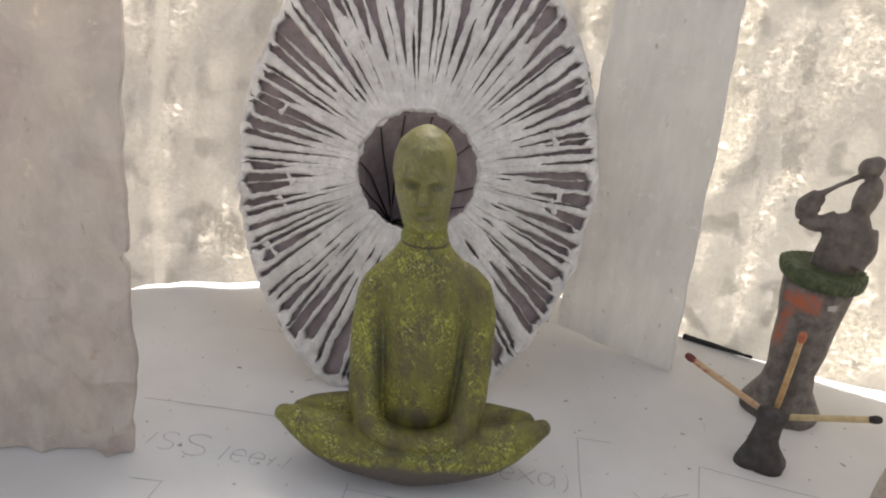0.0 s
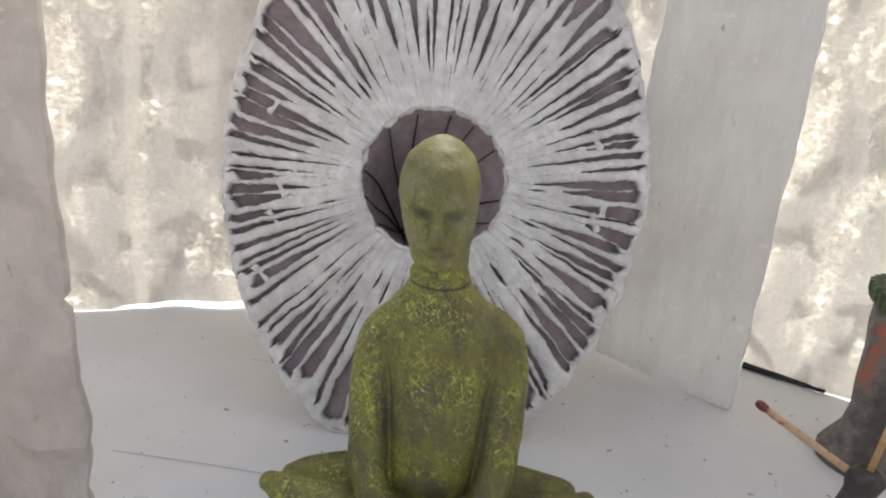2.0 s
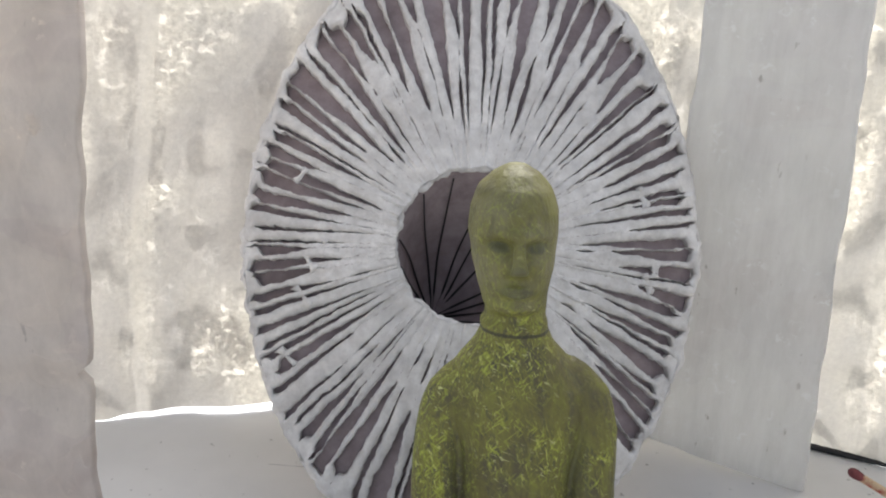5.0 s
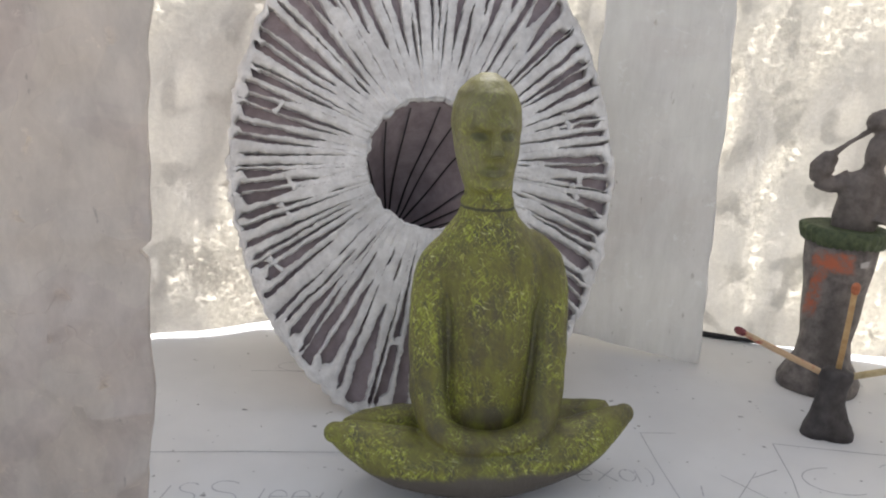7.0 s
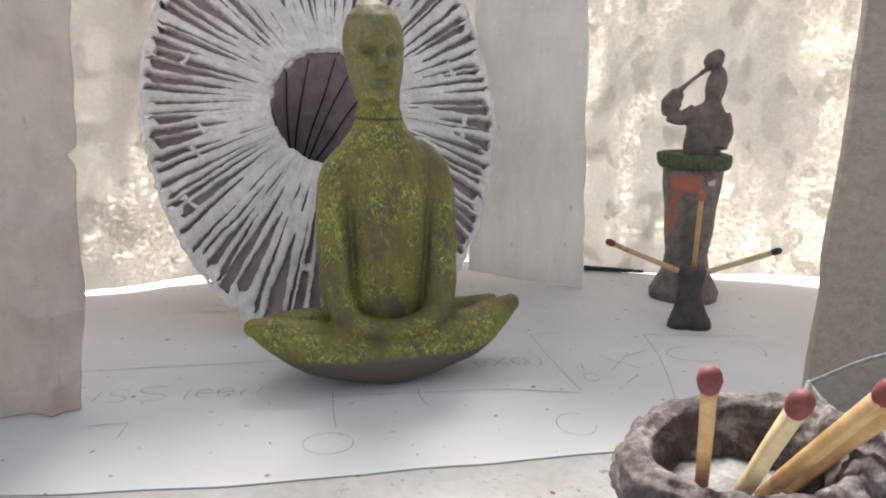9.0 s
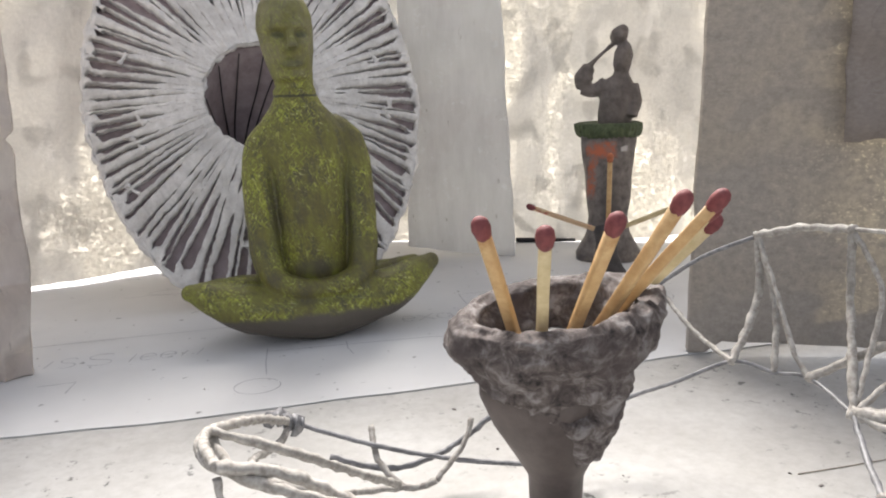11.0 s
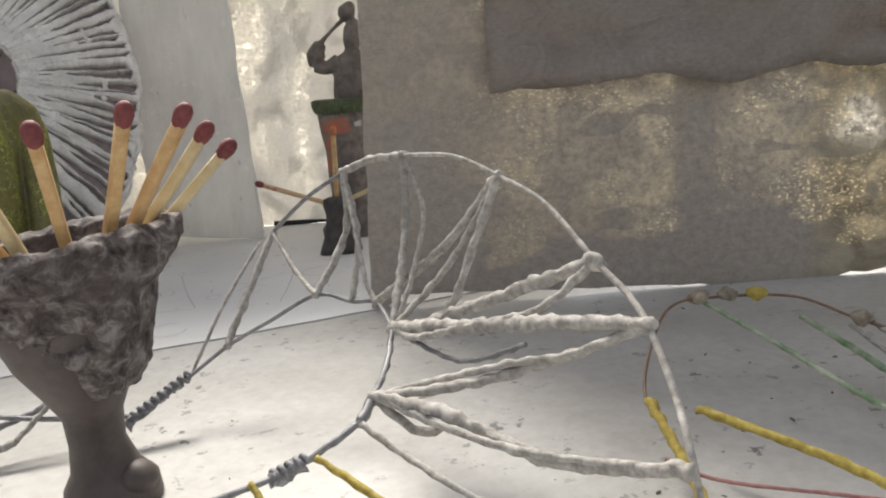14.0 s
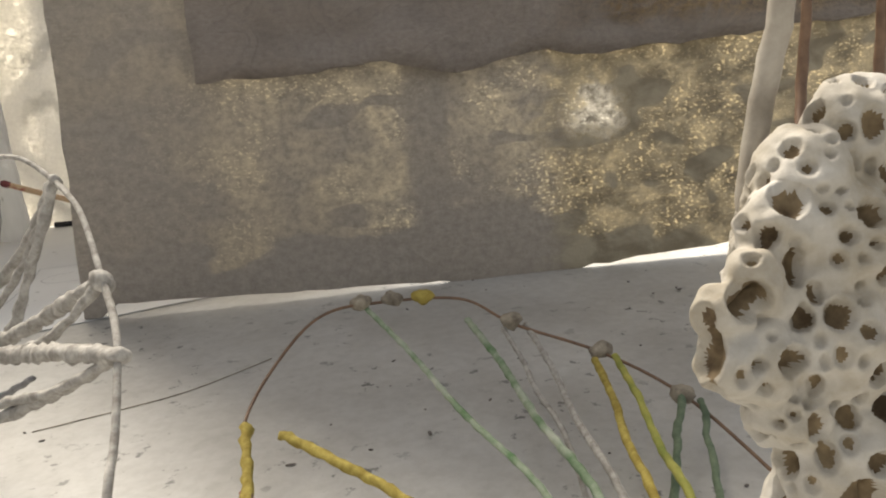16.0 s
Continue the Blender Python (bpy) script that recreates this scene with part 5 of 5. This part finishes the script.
coil((5.0, 12.45, 0.6), (6.4, 13.0, 1.25), 9, 0.11)
coil((7.7, 6.6, 1.5), (8.35, 6.75, 1.62), 5, 0.11)
coil((-1.1, 13.6, 1.95), (-0.4, 13.6, 1.75), 5, 0.13)
# the part on the cup's far side
strand(("O", (1.2, 13.3, 1.2), (3.2, 12.9, 0.8), "Q"), 0.06, M_WIRE, knobs=0.2)
strand(("O", (-1.2, 12.2, 2.6), (-1.88, 10.3, 3.3), (-1.7, 8.6, 3.6), (-0.6, 8.0, 3.3), (1.2, 8.1, 2.5)), 0.1, M_THREAD, knobs=0.4)
strand(("O", (-0.9, 12.8, 1.7), (-1.3, 11.0, 2.2), (-0.6, 9.6, 2.4), (0.7, 9.2, 2.0), (1.3, 8.6, 1.9)), 0.08, M_THREAD, knobs=0.4)
strand(((-1.88, 10.2, 3.3), (-1.2, 9.2, 2.9), (0.2, 8.9, 2.6)), 0.09, M_THREAD, knobs=0.4)
strand(((-0.5, 13.5, 1.7), (-0.85, 13.9, 1.85), (-1.1, 13.6, 1.95)), 0.17, M_WIRE, "coil", "dark coiled wire winding", knobs=0.9)
strand(((1.2, 13.9, 1.4), (1.3, 13.1, 0.9), (1.9, 12.6, 0.4), (2.6, 12.6, 0.5)), 0.08, M_THREAD, knobs=0.4)
strand(((1.9, 12.6, 0.4), (0.6, 12.1, 0.7), (-0.4, 11.2, 1.2)), 0.07, M_THREAD, knobs=0.4)
strand(((2.6, 12.6, 0.5), (3.3, 13.0, 1.1), (3.6, 13.4, 1.6)), 0.07, M_THREAD, knobs=0.4)
strand(("N", (1.4, 6.9, 2.6), (0.6, 6.5, 2.3), (-0.6, 6.3, 2.0)), 0.1, M_THREAD, knobs=0.4)
strand(("N", (1.9, 7.1, 2.0), (0.9, 7.3, 1.8), (-0.2, 6.8, 1.6)), 0.07, M_WIRE, knobs=0.2)

for k, r in (("A", 0.13), ("B", 0.15), ("C", 0.16), ("D", 0.15), ("E", 0.24), ("E2", 0.2), ("G", 0.13), ("I", 0.15), ("J", 0.17), ("K", 0.17), ("L", 0.13), ("H", 0.11), ("O", 0.2), ("N", 0.17)):
    bm = bmesh.new()
    blob(bm, P[k], (r * 0.8, r * 0.65, r * 0.7), (20, 30, 0), 12)
    roughen(bm, 0.06, 6.0, r * 40)
    part("knot", bm, M_THREAD, web, "tight cotton knot")
strand(((-1.88, 10.0, 3.46), (-0.4, 10.3, 2.7), (0.6, 10.9, 1.9), (1.7, 12.2, 0.7)), 0.09, M_THREAD)
strand(((-1.4, 7.9, 3.8), (-0.3, 8.3, 3.3), (0.6, 8.4, 2.7), (1.29, 8.0, 2.54)), 0.11, M_THREAD)
strand(((-1.88, 10.0, 3.46), (-1.75, 8.9, 3.7), (-1.4, 7.9, 3.8)), 0.09, M_THREAD)
strand(((-1.4, 7.9, 3.6), (-1.2, 7.6, 2.0), (-1.0, 7.2, 0.1)), 0.06, M_THREAD)
strand(((0.2, 12.9, 1.2), (1.6, 13.0, 0.7), (3.0, 13.3, 0.9), (4.1, 13.6, 1.5)), 0.07, M_WIRE)

# ---- coloured thread arch ----
arch = new("thread_arch")
arch.empty_display_size = 0.01
tagged(arch, "low wire arch strung with green, yellow and white cotton threads", "wire sculpture")


def thread(pts, r, mat, name, label, knobs=0.3):
    bm = bmesh.new()
    tube(bm, pts, r, 8, knobs=knobs, seed=len(arch.children))
    part(name, bm, mat, arch, label)


thread([(14.6, 4.0, 0.1), (15.0, 5.6, 0.7), (15.3, 7.4, 1.15), (16.46, 8.9, 1.75), (17.6, 9.9, 2.05), (18.86, 10.2, 2.0), (20.74, 9.45, 1.95), (21.24, 7.73, 1.72), (22.36, 6.1, 1.35), (23.0, 4.34, 0.9), (23.3, 2.4, 0.1)], 0.035, M_BROWNWIRE, "hoop", "thin rusty brown wire hoop", 0.05)
thread([(15.28, 7.3, 1.15), (15.1, 6.3, 0.9), (14.85, 5.2, 0.55), (14.65, 4.3, 0.2)], 0.1, M_YELLOW, "yellow_winding", "yellow cotton winding", 0.7)
thread([(15.74, 6.3, 1.26), (16.3, 5.2, 1.15), (16.9, 4.0, 1.0), (17.4, 2.6, 0.8)], 0.09, M_YELLOW, "yellow_thread", "yellow cotton-wound strand", 0.5)
thread([(14.9, 6.1, 0.5), (15.5, 5.3, 0.32), (17.03, 4.12, 0.3), (18.03, 3.41, 0.25), (18.9, 2.8, 0.02)], 0.036, M_REDTH, "red_thread", "faded red cotton thread")
for k, (top, foot, r, mat, kind, lab) in enumerate((
        ((18.69, 10.27, 1.93), (18.84, 2.67, 1.05), 0.06, M_GREENTH, "green_thread", "green and white cotton thread"),
        ((20.8, 9.2, 1.5), (19.52, 2.28, 1.0), 0.075, M_GREENTH, "green_thread", "green and white cotton thread"),
        ((21.06, 7.95, 1.6), (20.11, 4.1, 1.05), 0.055, M_THREAD, "white_thread", "white cotton thread"),
        ((21.54, 7.78, 1.65), (19.86, 2.19, 1.0), 0.065, M_THREAD, "white_thread", "white cotton thread"),
        ((22.1, 6.0, 1.3), (20.23, 1.89, 0.95), 0.075, M_YELLOW, "yellow_thread", "yellow cotton thread"),
        ((22.48, 5.86, 1.35), (20.67, 1.55, 0.9), 0.07, M_OLIVETH, "yellow_thread", "yellow-green cotton thread"),
        ((22.93, 4.42, 0.99), (21.78, 3.19, 0.7), 0.075, M_DARKGREENTH, "green_thread", "dark green cotton thread"),
        ((23.21, 4.2, 0.85), (22.16, 2.75, 0.65), 0.065, M_DARKGREENTH, "green_thread", "dark green cotton thread"))):
    a, b = Vector(top), Vector(foot)
    end = b + (b - a).normalized() * 1.6
    end.z = 0.02
    thread([a, a.lerp(b, 0.33) + Vector((0.05, 0, -0.03)), a.lerp(b, 0.66) + Vector((-0.04, 0, -0.03)), b, end], r, mat, kind, lab, 0.35)
for p in ((18.6, 10.25, 2.05), (19.3, 10.1, 2.05), (20.0, 9.85, 2.05), (21.2, 7.8, 1.8), (22.35, 6.15, 1.4), (22.95, 4.4, 0.95)):
    bm = bmesh.new()
    blob(bm, p, (0.26, 0.2, 0.18), (0, 0, -20), 14)
    roughen(bm, 0.08, 5.0, p[0])
    part("knot", bm, M_YELLOW if 19.5 < p[0] < 20.5 else M_KNOT, arch, "tight cotton knot")

# ---- porous coral with its stick ----
VIEW_R, VIEW_U, VIEW_F = Vector((0.908, -0.414, -0.066)), Vector((0.158, 0.192, 0.969)), Vector((0.389, 0.89, -0.24))  # across, up and through the lump
coral_c = Vector((18.73, -1.91, 5.42))
bm = bmesh.new()
for a, h, deep, r in ((0.62, 1.35, 0.6, 0.5), (0.1, 0.85, 0.45, 0.5), (-0.22, 0.42, 0.2, 0.42), (0.3, 0.3, 0.55, 0.75), (-0.5, 0.05, 0.0, 0.3), (-0.28, -0.05, 0.25, 0.42),
                      (-0.78, -0.2, -0.1, 0.24), (-0.72, -0.62, -0.05, 0.3), (-0.42, -0.6, 0.15, 0.42), (0.25, -0.5, 0.5, 0.75), (-0.12, -1.1, 0.2, 0.36), (0.2, -1.5, 0.35, 0.42), (0.5, -1.4, 0.5, 0.65), (0.6, 0.8, 0.9, 0.7)):
    blob(bm, coral_c + VIEW_R * a + VIEW_U * h + VIEW_F * deep, (r, r * 0.95, r), None, 24)
foot_c = coral_c + VIEW_R * 0.45 - VIEW_U * 1.4 + VIEW_F * 0.45
loft(bm, [(foot_c.x, foot_c.y, -0.05, 1.0, 0.9), (foot_c.x, foot_c.y, 0.5, 0.75, 0.7), (foot_c.x, foot_c.y, 2.2, 0.55, 0.55), (foot_c.x, foot_c.y, foot_c.z, 0.6, 0.6)], 32, 0.3, 2.0)
rough_lump = remeshed(obj("coral_base", bm, M_CORAL), 0.022, 12)
bpy.context.view_layer.update()
lump_mesh = bpy.data.meshes.new_from_object(rough_lump.evaluated_get(bpy.context.evaluated_depsgraph_get()))
bpy.data.objects.remove(rough_lump)
nv = len(lump_mesh.vertices)
co = np.empty(nv * 3)
lump_mesh.vertices.foreach_get("co", co)
co = co.reshape(-1, 3) / CM
normals = np.array([v.normal[:] for v in lump_mesh.vertices])
cr = np.random.RandomState(11)
pits, size = [], []
for i in cr.permutation(nv)[:4000]:
    r = cr.choice((0.05, 0.07, 0.09, 0.12, 0.16, 0.2))
    if all(np.linalg.norm(co[i] - p) > (r + e) * 1.1 for p, e in zip(pits, size)):
        pits.append(co[i]), size.append(r)
depth = np.zeros(nv)
for p, r in zip(pits, size):
    near = np.linalg.norm((co - p) * (1.0, 1.0, 1.0 + 0.35 * np.sin(p[0] * 7)), axis=1) / r
    depth = np.maximum(depth, np.where(near < 1, np.sqrt(np.clip(1 - near ** 2, 0, 1)) * r * 1.25, 0))
swell = np.array([0.12 * noise.noise(Vector(p) * 1.7) + 0.05 * noise.noise(Vector(p) * 6.0) for p in co])
co += normals * (swell - depth)[:, None]
co[:, 2] = np.maximum(co[:, 2], -0.04)
lump_mesh.vertices.foreach_set("co", (co * CM).ravel())
lump_mesh.polygons.foreach_set("use_smooth", [True] * len(lump_mesh.polygons))
lump_mesh.materials.clear()
lump_mesh.materials.append(M_CORAL)
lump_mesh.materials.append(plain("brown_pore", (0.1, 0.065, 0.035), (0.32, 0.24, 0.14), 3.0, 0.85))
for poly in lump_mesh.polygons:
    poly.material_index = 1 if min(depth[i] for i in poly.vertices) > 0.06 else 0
lump_mesh.update()
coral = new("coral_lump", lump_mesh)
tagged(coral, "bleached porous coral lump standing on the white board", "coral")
stick = new("bent_stick")
stick.empty_display_size = 0.01
tagged(stick, "pale bent twig rising beside the coral", "twig")
bm = bmesh.new()
tube(bm, [(19.19, -1.07, 8.38), (19.22, -1.02, 7.71), (19.1, -0.92, 6.74), (18.97, -0.94, 5.98), (18.91, -1.1, 5.33), (18.8, -1.4, 4.9)], 0.115, 12, 0.15)
part("twig_shaft", bm, plain("pale_bark", (0.26, 0.225, 0.18), (0.46, 0.42, 0.36), 1.5, 0.8), stick)
for pts in [[(21.12, 0.37, 8.49), (21.16, 0.41, 7.78), (21.14, 0.42, 6.84), (20.7, 0.01, 5.94)], [(21.6, -0.18, 8.17), (21.63, -0.19, 6.81), (21.12, -0.55, 5.77)]]:
    bm = bmesh.new()
    tube(bm, pts, 0.06, 8, 0.2)
    part("side_twig", bm, M_BROWNWIRE, stick, "thin dark side twig")

# ---- dark stick on the floor, pencil marks ----
bm = bmesh.new()
tube(bm, [(10.9, 39.55, 0.14), (12.4, 39.1, 0.14), (14.2, 38.6, 0.12)], [0.14, 0.13, 0.08], 10, 0.1)
tagged(obj("dark_twig", bm, M_INK), "dark thin twig lying against the parchment", "twig")


bm = bmesh.new()
tube(bm, [(11.3, 12.05, -0.03), (13.2, 12.2, -0.03), (14.8, 12.45, -0.03), (16.95, 13.4, -0.03)], 0.013, 6)
tagged(obj("fibre", bm, M_KNOT), "thin dark fibre lying on the white board", "fibre")
crumb_rng = random.Random(12)
bm = bmesh.new()
for k in range(140):
    on_paper = k < 40
    x, y = (crumb_rng.uniform(-12, 20), crumb_rng.uniform(20, 36)) if on_paper else (crumb_rng.uniform(-4, 30), crumb_rng.uniform(-3, 19))
    r = crumb_rng.uniform(0.012, 0.035) if on_paper else crumb_rng.uniform(0.015, 0.055)
    g = bmesh.ops.create_icosphere(bm, subdivisions=1, radius=1.0, matrix=Matrix.Translation((x, y, (0.005 if on_paper else -0.045) + r * 0.3)) @ Matrix.Rotation(crumb_rng.uniform(0, 6.28), 4, "Z") @ Matrix.Diagonal((r * crumb_rng.uniform(0.8, 2.4), r * crumb_rng.uniform(0.6, 1.1), r * 0.5, 1)))
tagged(obj("crumbs", bm, M_CLAY), "scattered dark crumbs of clay and dust", "crumbs", kind="stuff")


def pencil(name, pts, width=0.035):
    bm = bmesh.new()
    P2 = [Vector((*p, 0.012)) for p in pts]
    l, r = [], []
    for i, p in enumerate(P2):
        d = (P2[min(i + 1, len(P2) - 1)] - P2[max(i - 1, 0)]).normalized()
        n = Vector((-d.y, d.x, 0)) * width * (0.5 + 0.3 * noise.noise(p * 3))
        l.append(bm.verts.new(p + n)), r.append(bm.verts.new(p - n))
    for i in range(len(P2) - 1):
        bm.faces.new((l[i], l[i + 1], r[i + 1], r[i]))
    return obj(name, bm, M_PENCIL)


def arc(cx, cy, rx, ry, a0, a1, n=20):
    return [(cx + rx * math.cos(radians(a0 + (a1 - a0) * k / n)), cy + ry * math.sin(radians(a0 + (a1 - a0) * k / n))) for k in range(n + 1)]


marks = [[(5.85, 29.5), (6.0, 27.2), (6.2, 25.2), (6.4, 23.76)], [(10.67, 29.2), (12.4, 29.0), (14.0, 28.82), (15.6, 28.7)], [(10.67, 29.2), (10.4, 26.8), (9.9, 24.6), (9.44, 22.9)],
         [(-2.2, 24.2), (-2.15, 22.8), (-2.03, 21.56)], [(-11.5, 26.5), (-8.2, 26.85), (-5.0, 27.1)], [(3.99, 24.06), (5.2, 23.8), (6.4, 23.56)], [(0.71, 24.33), (0.75, 23.6), (0.95, 22.9)],
         [(-9.58, 22.21), (-8.41, 22.37), (-8.45, 21.4)], [(-5.0, 27.1), (-2.0, 27.5)], [(-2.2, 23.9), (0.7, 24.0), (4.0, 24.06)], [(5.85, 29.5), (7.2, 29.6)],
         arc(-2.24, 20.6, 0.75, 0.65, 30, 380), arc(5.5, 21.3, 0.62, 0.75, 60, 350), arc(12.0, 26.9, 1.2, 0.8, 90, 300), arc(14.3, 27.2, 0.6, 0.9, -60, 130), arc(-7.5, 33.6, 1.0, 0.45, 0, 320),
         [(-9.5, 33.0), (-7.6, 33.2), (-6.2, 33.1)], [(9.0, 26.8), (10.1, 27.4)], [(8.0, 26.9), (9.2, 25.6)], [(8.0, 25.4), (9.3, 27.2)]]
for m in marks:
    tagged(pencil("pencil_mark", m), "thin grey pencil line drawn on the paper", "pencil mark", "pencil marks")
# pencilled lettering: the few letters that can be read, the rest as faint bars
M_FAINT = plain("faint_pencil", (0.42, 0.42, 0.44), (0.58, 0.58, 0.6), 6.0, 0.7)


def letter_s(x, y, w, h):
    return [arc(x, y + h * 0.5, w, h * 0.5, 40, 260, 12) + arc(x, y - h * 0.5, w, h * 0.5, 80, -140, 12)[1:]]


def letter_e(x, y, w, h):
    return [[(x - w, y), (x + w, y + h * 0.1)] + arc(x, y, w, h, 10, 310, 14)]


letters = [[[(-10.0, 24.0), (-9.9, 24.7)]], letter_s(-9.3, 24.4, 0.3, 0.5), letter_s(-8.2, 24.5, 0.45, 0.6), [[(-7.1, 24.0), (-7.0, 24.8)]], letter_e(-6.5, 24.4, 0.27, 0.35), letter_e(-5.8, 24.45, 0.27, 0.35),
           [[(-5.3, 24.2), (-5.15, 24.75)]], [[(-4.75, 24.2), (-4.6, 24.9)]], letter_e(3.3, 26.5, 0.26, 0.35), [[(3.65, 26.9), (4.35, 26.2)], [(3.7, 26.2), (4.35, 27.0)]],
           [arc(4.75, 26.6, 0.27, 0.35, 20, 360, 14), [(5.05, 26.95), (5.12, 26.2)]], [arc(5.35, 26.6, 0.25, 0.55, 70, -70, 10)], [[(7.0, 25.6), (7.1, 26.2)]], [arc(7.1, 24.9, 0.28, 0.35, 20, 340, 12)], [[(8.2, 24.3), (8.9, 25.0)]]]
for strokes in letters:
    letter = new("pencil_letter")
    letter.empty_display_size = 0.005
    tagged(letter, "faint pencilled letter handwritten on the paper", "lettering", "pencil lettering")
    for q in strokes:
        line = pencil("pencil_stroke", q, 0.045)
        line.data.materials[0] = M_FAINT
        line.parent = letter
